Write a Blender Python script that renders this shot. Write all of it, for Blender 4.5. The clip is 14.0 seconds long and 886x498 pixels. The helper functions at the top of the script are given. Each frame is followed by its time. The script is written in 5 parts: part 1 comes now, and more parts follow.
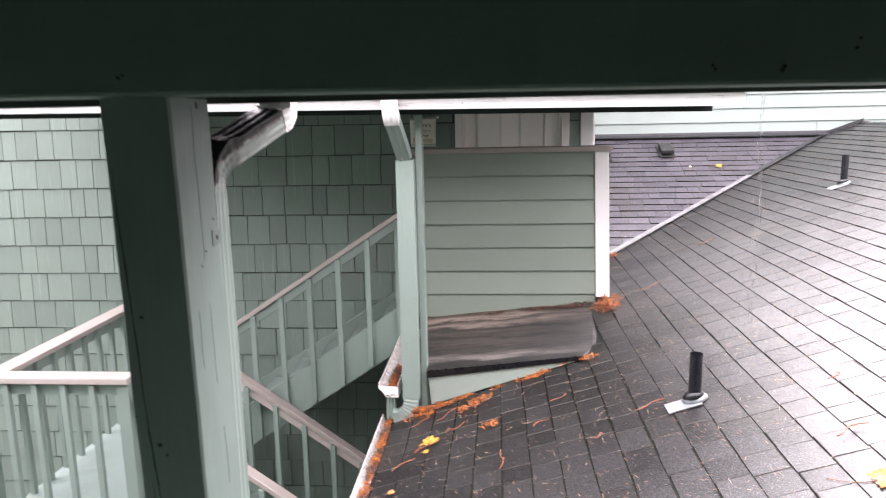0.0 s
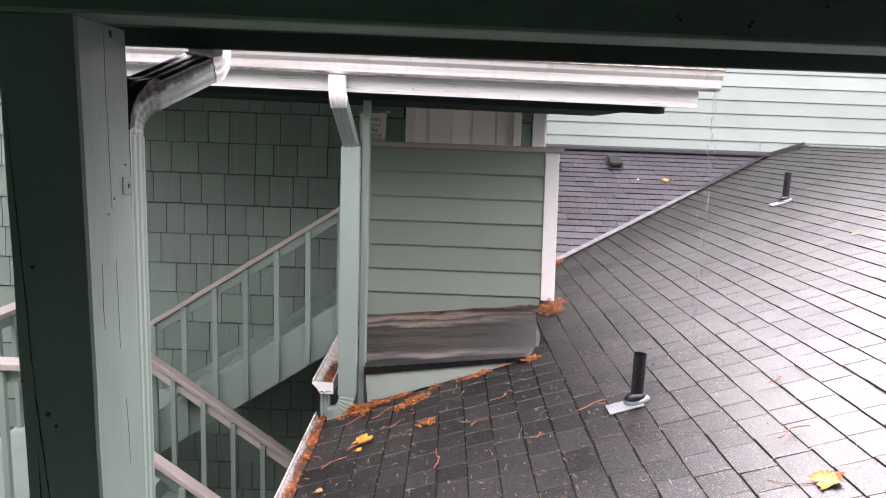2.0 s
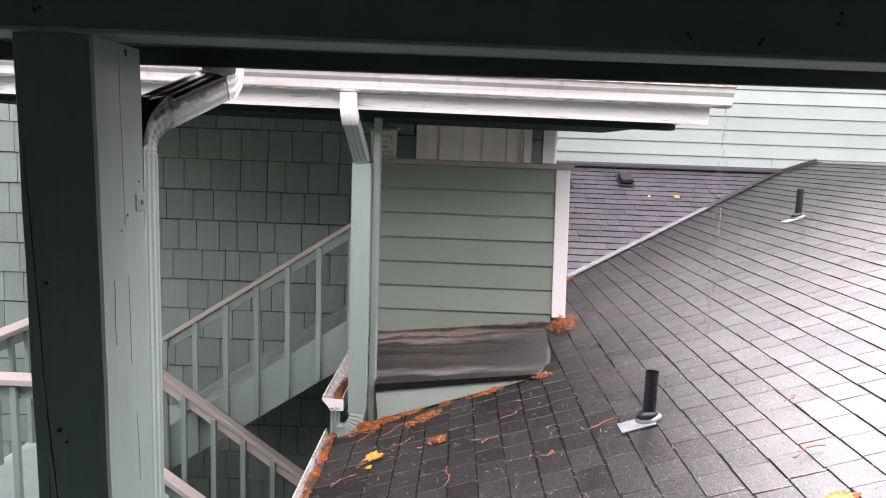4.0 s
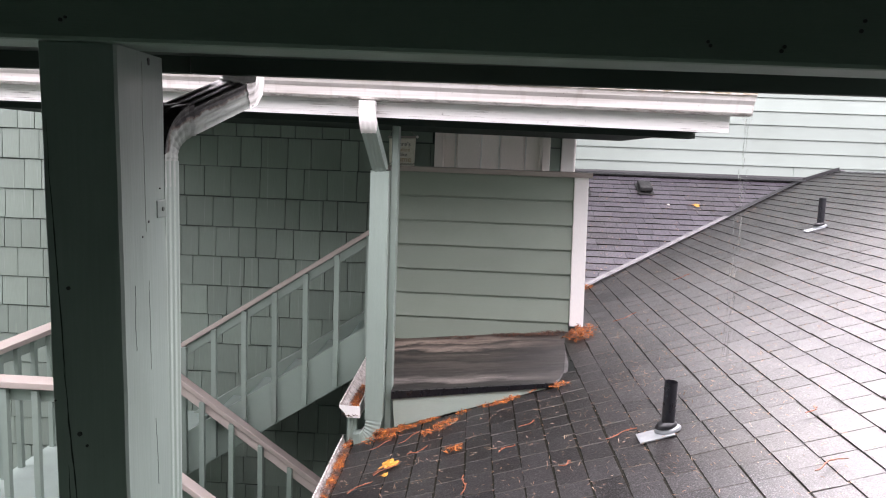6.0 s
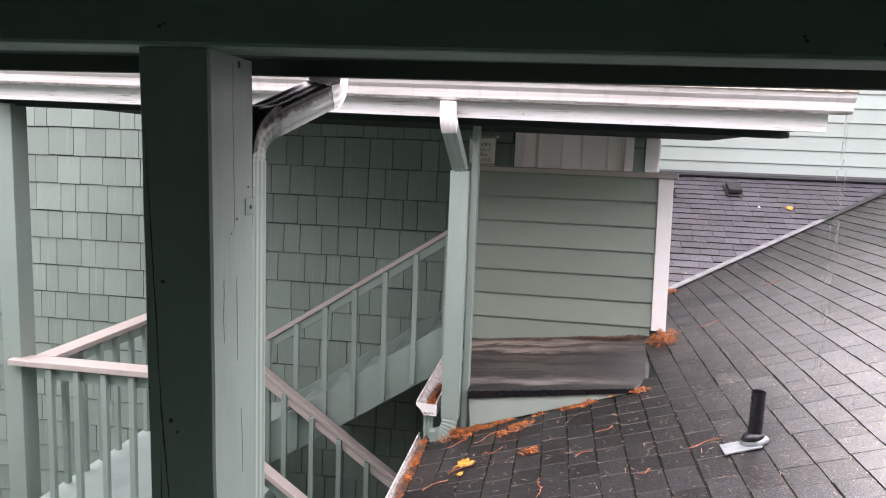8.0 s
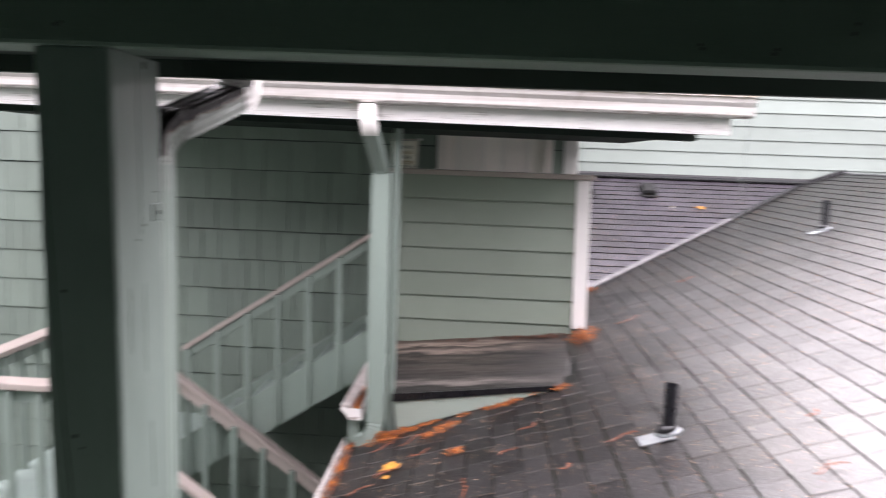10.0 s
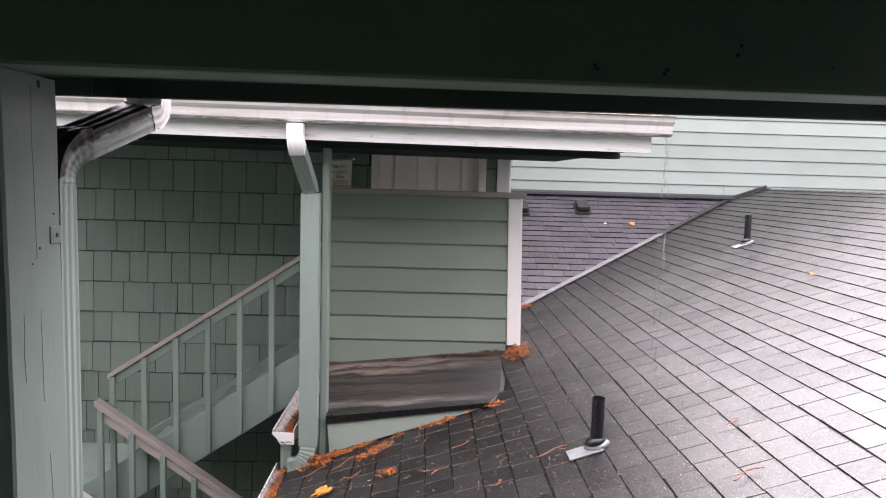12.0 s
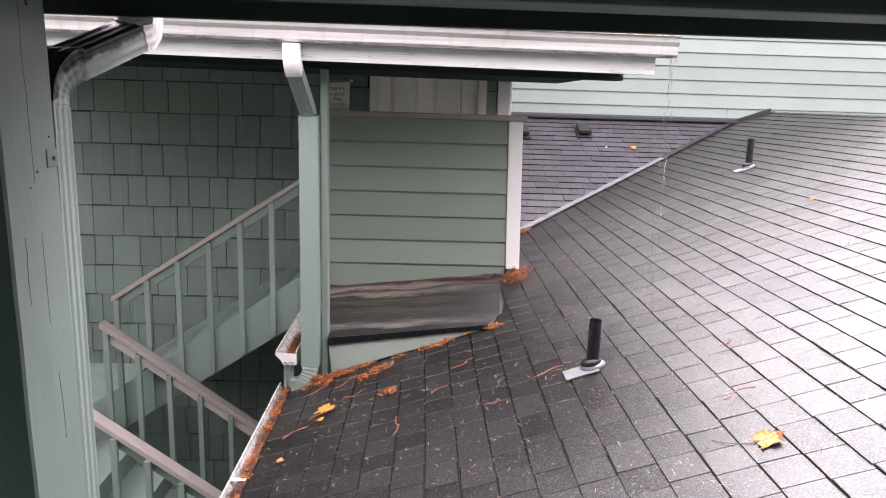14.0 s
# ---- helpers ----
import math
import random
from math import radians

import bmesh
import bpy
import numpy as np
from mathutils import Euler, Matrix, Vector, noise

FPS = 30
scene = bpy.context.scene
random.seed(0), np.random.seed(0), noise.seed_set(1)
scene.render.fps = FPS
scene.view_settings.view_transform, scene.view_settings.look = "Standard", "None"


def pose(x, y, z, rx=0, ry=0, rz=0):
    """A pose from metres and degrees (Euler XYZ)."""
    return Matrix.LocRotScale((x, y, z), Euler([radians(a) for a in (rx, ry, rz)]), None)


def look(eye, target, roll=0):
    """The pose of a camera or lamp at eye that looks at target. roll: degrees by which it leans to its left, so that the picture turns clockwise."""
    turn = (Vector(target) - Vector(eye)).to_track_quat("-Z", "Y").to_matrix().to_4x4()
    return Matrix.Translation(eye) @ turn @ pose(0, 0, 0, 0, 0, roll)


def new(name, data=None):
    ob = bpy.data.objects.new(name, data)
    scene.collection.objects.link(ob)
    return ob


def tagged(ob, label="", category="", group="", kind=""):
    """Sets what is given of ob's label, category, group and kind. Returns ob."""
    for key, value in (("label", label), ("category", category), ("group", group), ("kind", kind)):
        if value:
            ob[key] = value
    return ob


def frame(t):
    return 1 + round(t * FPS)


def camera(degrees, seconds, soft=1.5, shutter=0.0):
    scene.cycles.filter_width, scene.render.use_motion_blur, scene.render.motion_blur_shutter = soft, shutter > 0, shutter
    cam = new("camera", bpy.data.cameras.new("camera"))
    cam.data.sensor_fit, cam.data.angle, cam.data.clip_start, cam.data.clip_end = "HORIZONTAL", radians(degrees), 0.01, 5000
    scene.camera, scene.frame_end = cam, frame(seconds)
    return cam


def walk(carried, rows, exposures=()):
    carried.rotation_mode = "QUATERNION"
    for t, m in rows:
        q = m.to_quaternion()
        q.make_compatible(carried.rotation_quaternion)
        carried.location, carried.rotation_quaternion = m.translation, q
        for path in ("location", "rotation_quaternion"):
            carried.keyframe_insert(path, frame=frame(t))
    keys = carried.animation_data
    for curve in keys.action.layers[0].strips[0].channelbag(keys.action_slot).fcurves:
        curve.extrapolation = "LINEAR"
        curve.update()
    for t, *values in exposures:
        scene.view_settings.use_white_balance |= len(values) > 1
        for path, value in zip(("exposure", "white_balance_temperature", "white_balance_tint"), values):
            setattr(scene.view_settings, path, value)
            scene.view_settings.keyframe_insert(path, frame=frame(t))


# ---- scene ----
cam = camera(63.7, 14.0, soft=1.1, shutter=0.5)
PATH = [
    (0.0, -0.110, -0.113, 1.730, 4.28, -10.32, 1.15),
    (0.5, -0.083, -0.029, 1.620, 3.30, -10.25, -0.60),
    (0.65, -0.090, -0.012, 1.607, 2.74, -9.95, -1.10),
    (0.8, -0.094, 0.0, 1.600, 0.78, -8.70, -1.90),
    (1.0, -0.095, 0.005, 1.597, 0.55, -8.49, -2.10),
    (1.5, -0.095, 0.005, 1.597, 0.52, -9.82, -2.10),
    (2.0, -0.095, 0.005, 1.597, 0.58, -9.33, -2.10),
    (3.0, -0.095, 0.005, 1.597, 0.58, -8.67, -2.05),
    (5.5, -0.095, 0.005, 1.597, 2.90, -7.36, -2.15),
    (6.5, -0.095, 0.005, 1.597, 2.84, -7.65, -2.15),
    (7.5, -0.095, 0.005, 1.597, 2.90, -7.85, -2.15),
    (7.6, -0.095, 0.005, 1.597, 3.75, -7.83, -2.15),
    (7.7, -0.095, 0.005, 1.597, 6.80, -7.78, -2.20),
    (8.1, -0.094, 0.005, 1.597, 9.30, -7.70, -2.20),
    (9.5, -0.086, 0.005, 1.597, 9.80, -7.60, -2.20),
    (9.8, -0.080, 0.005, 1.597, 8.55, -7.55, -2.20),
    (10.0, -0.070, 0.005, 1.600, 3.32, -7.30, -2.10),
    (10.2, -0.035, 0.005, 1.600, -1.80, -7.00, -1.60),
    (10.4, -0.002, 0.005, 1.600, -5.50, -6.60, -1.00),
    (10.5, 0.006, 0.005, 1.600, -6.13, -6.45, -0.80),
    (11.0, 0.006, 0.005, 1.600, -6.54, -5.62, -1.55),
    (11.2, 0.006, 0.005, 1.600, -6.00, -5.62, -1.58),
    (11.3, 0.006, 0.005, 1.600, -4.00, -5.65, -1.60),
    (11.5, 0.006, 0.005, 1.600, -1.20, -5.69, -1.66),
    (12.5, 0.006, 0.005, 1.600, -1.27, -5.55, -1.64),
    (12.6, 0.006, 0.005, 1.600, -1.27, -5.70, -1.65),
    (12.8, 0.006, 0.005, 1.600, -1.24, -7.75, -1.68),
    (13.0, 0.006, 0.004, 1.600, -1.21, -10.63, -1.72),
    (13.5, 0.006, 0.004, 1.600, -1.26, -11.74, -1.70),
    (14.0, 0.006, 0.004, 1.600, -1.26, -11.70, -1.70),
]
walk(cam, [(t, pose(x, y, z, 90 + pitch, roll, yaw)) for t, x, y, z, yaw, pitch, roll in PATH], [(t, stops + 0.54, 6520, 23.5) for t, stops in ((0.0, 3.57), (0.5, 3.45), (1.0, 3.2), (3.2, 3.15), (6.5, 3.18), (9.8, 3.18), (10.5, 3.07), (11.0, 2.95), (11.5, 2.85), (12.5, 2.98), (13.0, 3.0), (14.0, 3.0))])

# ---- light: a rainy, overcast sky ----
world = bpy.data.worlds.new("overcast_sky")
scene.world = world
world.use_nodes = True
wn, wl = world.node_tree.nodes, world.node_tree.links
sky = wn.new("ShaderNodeTexSky")
sky.sky_type = "NISHITA"
sky.sun_disc = False
sky.sun_elevation = radians(50)
sky.sun_rotation = radians(12)
sky.air_density = 1.0
sky.dust_density = 6.0
sky.ozone_density = 1.0
cloud = wn.new("ShaderNodeHueSaturation")
cloud.inputs["Saturation"].default_value = 0.06
wl.new(sky.outputs[0], cloud.inputs["Color"])
deck = wn.new("ShaderNodeMix")      # an even cloud deck thins out the clear sky's glow
deck.data_type = "RGBA"
deck.inputs[0].default_value = 0.72
deck.inputs[7].default_value = (3.0, 3.0, 3.05, 1)
wl.new(cloud.outputs[0], deck.inputs[6])
dome = wn.new("ShaderNodeTexCoord")      # overcast dome: the zenith about three times the horizon
dome_z = wn.new("ShaderNodeSeparateXYZ")
wl.new(dome.outputs["Generated"], dome_z.inputs[0])
rise = wn.new("ShaderNodeMapRange")
for k, v in enumerate((0.0, 1.0, 0.48, 1.44)):
    rise.inputs[k + 1].default_value = v
wl.new(dome_z.outputs[2], rise.inputs[0])
shade = wn.new("ShaderNodeMix")
shade.data_type, shade.blend_type = "RGBA", "MULTIPLY"
shade.inputs[0].default_value = 1.0
wl.new(deck.outputs[2], shade.inputs[6])
wl.new(rise.outputs[0], shade.inputs[7])
wl.new(shade.outputs[2], wn["Background"].inputs[0])
wn["Background"].inputs[1].default_value = 0.15
sun_data = bpy.data.lights.new("sun", "SUN")
sun_data.energy = 0.17
sun_data.angle = radians(95)
sun_data.color = (1.0, 0.98, 0.95)
sun = new("sun", sun_data)
sun.matrix_world = look((1.6, 11, 9.1), (0, 3.5, 0))


# ---- materials ----
class Mat:
    """A node material built step by step."""

    def __init__(self, name, rough=0.6, metal=0.0, spec=0.5):
        self.m = bpy.data.materials.new(name)
        self.m.use_nodes = True
        self.n, self.l = self.m.node_tree.nodes, self.m.node_tree.links
        self.b = self.n["Principled BSDF"]
        self.b.inputs["Roughness"].default_value = rough
        self.b.inputs["Metallic"].default_value = metal
        self.b.inputs["Specular IOR Level"].default_value = spec
        self.co = self.n.new("ShaderNodeTexCoord").outputs["Object"]

    def geo(self):
        self.co = self.n.new("ShaderNodeNewGeometry").outputs["Position"]
        return self

    def mapped(self, scale):
        mp = self.n.new("ShaderNodeMapping")
        mp.inputs["Scale"].default_value = scale
        self.l.new(self.co, mp.inputs[0])
        return mp.outputs[0]

    def noise(self, scale, detail=4, stretch=(1, 1, 1), rough=0.55):
        t = self.n.new("ShaderNodeTexNoise")
        t.inputs["Scale"].default_value = scale
        t.inputs["Detail"].default_value = detail
        t.inputs["Roughness"].default_value = rough
        self.l.new(self.mapped(stretch), t.inputs["Vector"])
        return t.outputs[0]

    def ramp(self, fac, stops):
        r = self.n.new("ShaderNodeValToRGB")
        e = r.color_ramp.elements
        while len(e) < len(stops):
            e.new(0.5)
        for k, (p, c) in zip(e, stops):
            k.position = p
            k.color = (*c, 1) if len(c) == 3 else c
        self.l.new(fac, r.inputs[0])
        return r.outputs[0]

    def grey(self, fac, lo, hi, a=0.0, b=1.0):
        mr = self.n.new("ShaderNodeMapRange")
        for k, v in enumerate((lo, hi, a, b)):
            mr.inputs[k + 1].default_value = v
        self.l.new(fac, mr.inputs[0])
        return mr.outputs[0]

    def mix(self, fac, a, b, kind="MIX"):
        x = self.n.new("ShaderNodeMix")
        x.data_type, x.blend_type = "RGBA", kind
        for socket, v in ((x.inputs[0], fac), (x.inputs[6], a), (x.inputs[7], b)):
            if hasattr(v, "links"):
                self.l.new(v, socket)
            elif isinstance(v, (int, float)):
                socket.default_value = v
            else:
                socket.default_value = (*v, 1)
        return x.outputs[2]

    def rand(self):
        return self.n.new("ShaderNodeObjectInfo").outputs["Random"]

    def island(self):
        return self.n.new("ShaderNodeNewGeometry").outputs["Random Per Island"]

    def bump(self, height, strength=0.3, distance=0.004):
        b = self.n.new("ShaderNodeBump")
        b.inputs["Strength"].default_value = strength
        b.inputs["Distance"].default_value = distance
        self.l.new(height, b.inputs["Height"])
        self.l.new(b.outputs[0], self.b.inputs["Normal"])

    def colour(self, c):
        self.l.new(c, self.b.inputs["Base Color"])

    def rough(self, r):
        self.l.new(r, self.b.inputs["Roughness"])


def painted(name, c, rough=0.5, wear=0.25, grain=(1, 1, 1), dirt=(0.10, 0.10, 0.08), per="rand", spread=0.12, fs=38, grain_mix=0.16):
    """Painted wood: a slight tone difference board by board, grain, blotches and dirt."""
    m = Mat(name, rough)
    m.geo()
    big = m.noise(2.3, 5)
    fine = m.noise(fs, 5, grain)
    tone = m.rand() if per == "rand" else m.island()
    k = m.grey(tone, 0, 1, 1 - spread, 1 + spread)
    base = m.mix(1.0, c, k, "MULTIPLY")
    base = m.mix(m.grey(fine, 0.35, 0.75, 0.0, grain_mix), base, [v * 0.55 for v in c])
    base = m.mix(m.grey(big, 0.5, 0.8, 0.0, wear), base, dirt)
    m.colour(base)
    m.rough(m.grey(big, 0.3, 0.7, rough - 0.1, rough + 0.12))
    m.bump(fine, 0.25, 0.002)
    return m.m


GREEN = (0.215, 0.252, 0.208)
M_SIDING = painted("siding_paint", GREEN, 0.5, 0.12, (1, 6, 14))
# Skirt green made paler in place of the extra sky light it gets.
M_SKIRT_LIT = painted("skirt_lit_paint", (0.35, 0.41, 0.355), 0.35, 0.2, (1, 3, 8))
# Same siding green, lightened for the open light on the far wall.
M_SIDING_FAR_LIT = painted("far_siding_lit_paint", (0.265, 0.308, 0.280), 0.5, 0.10, (1, 6, 14))


def shake_mat(name, per):
    """Painted split shakes: combed grain, ridge highlights put into the colour, tone shake by shake."""
    m = Mat(name, 0.55)
    m.geo()
    c = (0.172, 0.213, 0.182)
    grain = m.noise(11, 5, (14, 6, 1))
    ridge = m.noise(5.5, 2, (9, 3, 0.22), 0.4)
    big = m.noise(1.7, 4)
    tone = m.rand() if per == "rand" else m.island()
    base = m.mix(1.0, c, m.grey(tone, 0, 1, 0.86, 1.12), "MULTIPLY")
    base = m.mix(m.grey(grain, 0.4, 0.75, 0, 0.30), base, [v * 0.6 for v in c])
    # pale streaks paint the highlights along the ridges
    base = m.mix(m.grey(ridge, 0.655, 0.70, 0, 0.32), base, (0.33, 0.38, 0.335))
    base = m.mix(m.grey(big, 0.5, 0.8, 0, 0.14), base, (0.10, 0.10, 0.08))
    m.colour(base)
    m.bump(m.mix(0.5, grain, ridge), 0.35, 0.003)
    return m.m


M_SHAKE = shake_mat("shake_paint", "rand")
M_SHAKE_JOINED = shake_mat("shake_paint_joined", "island")
# Near-black backing stands for the shade between shake rows.
M_BACK_SHADE = painted("wall_backing_shade", (0.05, 0.065, 0.058), 0.7, 0.2)
M_POST = painted("post_paint", (0.163, 0.205, 0.183), 0.5, 0.15, (16, 16, 0.7), (0.06, 0.07, 0.06), fs=9, grain_mix=0.16)
M_BEAM = painted("beam_paint", (0.128, 0.172, 0.143), 0.55, 0.22, (0.8, 14, 14), (0.04, 0.05, 0.04))
M_TRIMGREEN = painted("green_trim_paint", (0.218, 0.270, 0.238), 0.45, 0.12, (12, 12, 1))
M_WHITE = painted("white_trim_paint", (0.83, 0.80, 0.775), 0.45, 0.10, (10, 10, 1), (0.45, 0.42, 0.38))
M_TAUPE = painted("rail_cap_paint", (0.39, 0.335, 0.305), 0.5, 0.15, (3, 14, 14), (0.25, 0.2, 0.17))
# Eave and porch undersides: green darkened in the colour to stand for shade.
M_SOFFIT_SHADE = painted("soffit_shade_paint", (0.030, 0.042, 0.036), 0.6, 0.2)
M_CEIL_SHADE = painted("porch_ceiling_shade_paint", (0.028, 0.038, 0.033), 0.8, 0.2)
M_CEIL_SHADE.node_tree.nodes["Principled BSDF"].inputs["Specular IOR Level"].default_value = 0.08
M_DECK = painted("deck_paint", (0.25, 0.31, 0.28), 0.5, 0.25, (10, 1, 10))
M_DOOR = painted("door_paint", (0.87, 0.79, 0.745), 0.4, 0.06, (8, 8, 1))
M_DARK = Mat("dark_gap", 0.9).m
M_DARK.node_tree.nodes["Principled BSDF"].inputs["Base Color"].default_value = (0.02, 0.025, 0.022, 1)


def gutter_white():
    """White enamel gone dingy: films of grime, mossy yellow scum along the lip, drip marks under it."""
    m = Mat("gutter_aluminium_paint", 0.45)
    m.geo()
    film = m.noise(2.6, 6, (0.5, 5, 16), 0.6)
    run = m.noise(9, 4, (2.2, 1, 0.3))
    spots = m.noise(75, 4)
    scum = m.noise(22, 5, (0.6, 2, 2), 0.7)
    level = m.n.new("ShaderNodeVectorMath")      # height above the leaning trough
    level.operation = "DOT_PRODUCT"
    level.inputs[1].default_value = (0.0095, 0.0, 1.0)
    m.l.new(m.co, level.inputs[0])
    h = level.outputs["Value"]
    c = m.mix(m.grey(film, 0.40, 0.70, 0, 0.6), (0.70, 0.665, 0.645), (0.36, 0.31, 0.275))
    c = m.mix(m.grey(run, 0.55, 0.75, 0, 0.35), c, (0.33, 0.275, 0.235))
    c = m.mix(m.grey(spots, 0.66, 0.74, 0, 0.6), c, (0.16, 0.13, 0.10))
    lip = m.mix(m.grey(h, 1.955, 1.972), (0, 0, 0), m.grey(scum, 0.42, 0.60, 0, 0.9))
    c = m.mix(lip, c, (0.21, 0.165, 0.075))
    foot = m.mix(m.grey(h, 1.885, 1.872), (0, 0, 0), m.grey(scum, 0.48, 0.62, 0, 0.8))
    c = m.mix(foot, c, (0.12, 0.095, 0.075))
    m.colour(c)
    m.bump(spots, 0.1)
    return m.m


def weathered_white(name):
    """White paint cracking along the grain of a long board."""
    m = Mat(name, 0.5)
    m.geo()
    check = m.noise(6, 5, (0.8, 4, 26), 0.7)
    where = m.noise(1.4, 3, (1, 1, 2))
    speck = m.noise(48, 3)
    c = m.mix(m.grey(where, 0.35, 0.75, 0, 0.30), (0.80, 0.785, 0.77), (0.55, 0.50, 0.46))
    split = m.mix(m.grey(where, 0.42, 0.54, 0, 1.0), (0, 0, 0), m.grey(check, 0.57, 0.63, 0, 0.75))
    c = m.mix(split, c, (0.16, 0.13, 0.11))
    c = m.mix(m.grey(speck, 0.70, 0.75, 0, 0.5), c, (0.15, 0.12, 0.10))
    m.colour(c)
    m.bump(check, 0.25, 0.002)
    return m.m


M_FASCIA = weathered_white("fascia_paint")
M_GUTTER = gutter_white()


def stained_spout():
    """Pale tin pipe whose upper side is caked in black algae, ragged and rusty at its edge."""
    m = Mat("spout_stained", 0.45)
    m.geo()
    rag = m.noise(17, 6)
    fine = m.noise(55, 4)

    def math_(kind, a, b):
        k = m.n.new("ShaderNodeMath")
        k.operation = kind
        for socket, v in zip(k.inputs, (a, b)):
            if hasattr(v, "links"):
                m.l.new(v, socket)
            else:
                socket.default_value = v
        return k.outputs[0]

    def across(axis, off):
        k = m.n.new("ShaderNodeVectorMath")
        k.operation = "DOT_PRODUCT"
        k.inputs[1].default_value = axis
        m.l.new(m.co, k.inputs[0])
        return math_("ADD", k.outputs["Value"], off)

    over = across((0, -0.4, 0.916), 0.4 * 1.738 - 0.916 * 1.661)      # above the slanting pipe's middle line
    front = math_("SUBTRACT", across((0, -1, 0), 1.660), m.grey(across((0, 0, 1), 0.0), 1.54, 1.58, 0.2, 0.0))
    edge_ = math_("ADD", math_("MAXIMUM", over, front), m.grey(rag, 0.3, 0.7, -0.012, 0.012))
    c = m.mix(m.grey(fine, 0.5, 0.75, 0, 0.35), (0.33, 0.36, 0.33), (0.17, 0.165, 0.14))
    c = m.mix(m.grey(edge_, 0.003, 0.010, 0, 0.9), c, (0.10, 0.058, 0.042))
    c = m.mix(m.grey(edge_, 0.009, 0.016), c, (0.009, 0.008, 0.007))
    m.colour(c)
    m.rough(m.grey(fine, 0.3, 0.7, 0.4, 0.75))
    return m.m


M_SPOUT = stained_spout()


def shingle_mat(name, per, lo=(0.006, 0.0055, 0.0057), hi=(0.018, 0.0166, 0.0171)):
    """Wet asphalt shingle: mineral granules under a film of water, slight tone tab by tab, puddled gloss."""
    m = Mat(name, 0.3, 0.0, 0.6)
    m.geo()
    grit = m.noise(150, 3, (1, 1, 1), 0.85)
    clump = m.noise(55, 4, (1, 1, 1), 0.75)
    mid = m.noise(7, 5)
    big = m.noise(1.1, 4)
    tone = m.rand() if per == "rand" else m.island()
    c = m.mix(tone, lo, hi)
    # pale granules, their wet glints painted in with them
    c = m.mix(m.grey(grit, 0.57, 0.65, 0, 1.0), c, (0.118, 0.114, 0.118))
    c = m.mix(m.grey(clump, 0.52, 0.62, 0, 0.6), c, (0.004, 0.0038, 0.0036))
    c = m.mix(m.grey(big, 0.52, 0.70, 0, 0.30), c, (0.040, 0.034, 0.026))
    m.colour(c)
    m.l.new(m.grey(m.mix(0.08, grit, tone), 0.36, 0.64, 0.05, 0.34), m.b.inputs["Specular IOR Level"])
    m.b.inputs["Coat Weight"].default_value = 0.37      # the film of rainwater
    m.b.inputs["Coat Roughness"].default_value = 0.34
    m.b.inputs["Coat IOR"].default_value = 1.33
    m.rough(m.grey(m.mix(0.10, m.mix(0.5, clump, mid), tone), 0.32, 0.68, 0.29, 0.47))
    m.bump(m.mix(0.45, grit, clump), 0.75, 0.0032)
    return m.m


M_SHINGLE = shingle_mat("wet_shingle", "rand")
M_SHINGLE_JOINED = shingle_mat("wet_shingle_joined", "island")
# Far slope: purple-grey copy, its brighter light and haze raised into the colour.
M_SHINGLE_FAR_LIT = shingle_mat("wet_shingle_far_lit", "island", (0.050, 0.044, 0.055), (0.078, 0.069, 0.084))


def membrane():
    """Torch-on membrane: a chalky strip along the wall, wet black field, swirled dirt tide lines."""
    m = Mat("wet_membrane", 0.35)
    m.geo()
    warp = m.noise(2.2, 5, (0.8, 1.6, 1), 0.6)
    fine = m.noise(70, 4)
    streak = m.noise(3.2, 7, (0.7, 3.2, 1), 0.7)
    axes = m.n.new("ShaderNodeSeparateXYZ")
    m.l.new(m.co, axes.inputs[0])
    run = m.n.new("ShaderNodeMath")
    run.operation = "ADD"
    m.l.new(m.grey(axes.outputs[1], 4.13, 5.28), run.inputs[0])
    m.l.new(m.grey(warp, 0.3, 0.7, -0.10, 0.10), run.inputs[1])
    tide = m.ramp(run.outputs[0], [(0.04, (0.020, 0.018, 0.016)), (0.12, (0.17, 0.148, 0.133)), (0.24, (0.030, 0.026, 0.023)), (0.40, (0.060, 0.049, 0.042)), (0.46, (0.018, 0.016, 0.014)),
        (0.58, (0.075, 0.060, 0.050)), (0.66, (0.016, 0.014, 0.013)), (0.72, (0.27, 0.21, 0.175)), (0.80, (0.030, 0.022, 0.018)), (0.84, (0.33, 0.255, 0.21)), (0.95, (0.10, 0.07, 0.055))])
    c = m.mix(m.grey(streak, 0.50, 0.62, 0, 0.6), tide, (0.018, 0.016, 0.015))
    wet = m.n.new("ShaderNodeMath")
    wet.operation = "ADD"
    m.l.new(m.grey(axes.outputs[0], -0.35, 0.55), wet.inputs[0])
    m.l.new(m.grey(warp, 0.3, 0.7, -0.25, 0.25), wet.inputs[1])
    c = m.mix(m.grey(wet.outputs[0], 0.25, 0.85, 0, 0.8), c, (0.017, 0.015, 0.0145))
    c = m.mix(m.grey(fine, 0.5, 0.75, 0, 0.4), c, (0.02, 0.019, 0.018))
    m.colour(c)
    m.rough(m.grey(streak, 0.35, 0.65, 0.42, 0.75))
    m.bump(streak, 0.4, 0.006)
    return m.m


M_MEMBRANE = membrane()


def plain(name, c, rough=0.5, metal=0.0, vary=0.25, scale=30):
    m = Mat(name, rough, metal)
    m.geo()
    k = m.noise(scale, 4)
    m.colour(m.mix(m.grey(k, 0.35, 0.7, 0, 1), c, [v * (1 - vary) for v in c]))
    m.rough(m.grey(k, 0.3, 0.7, max(0.05, rough - 0.08), rough + 0.1))
    return m.m


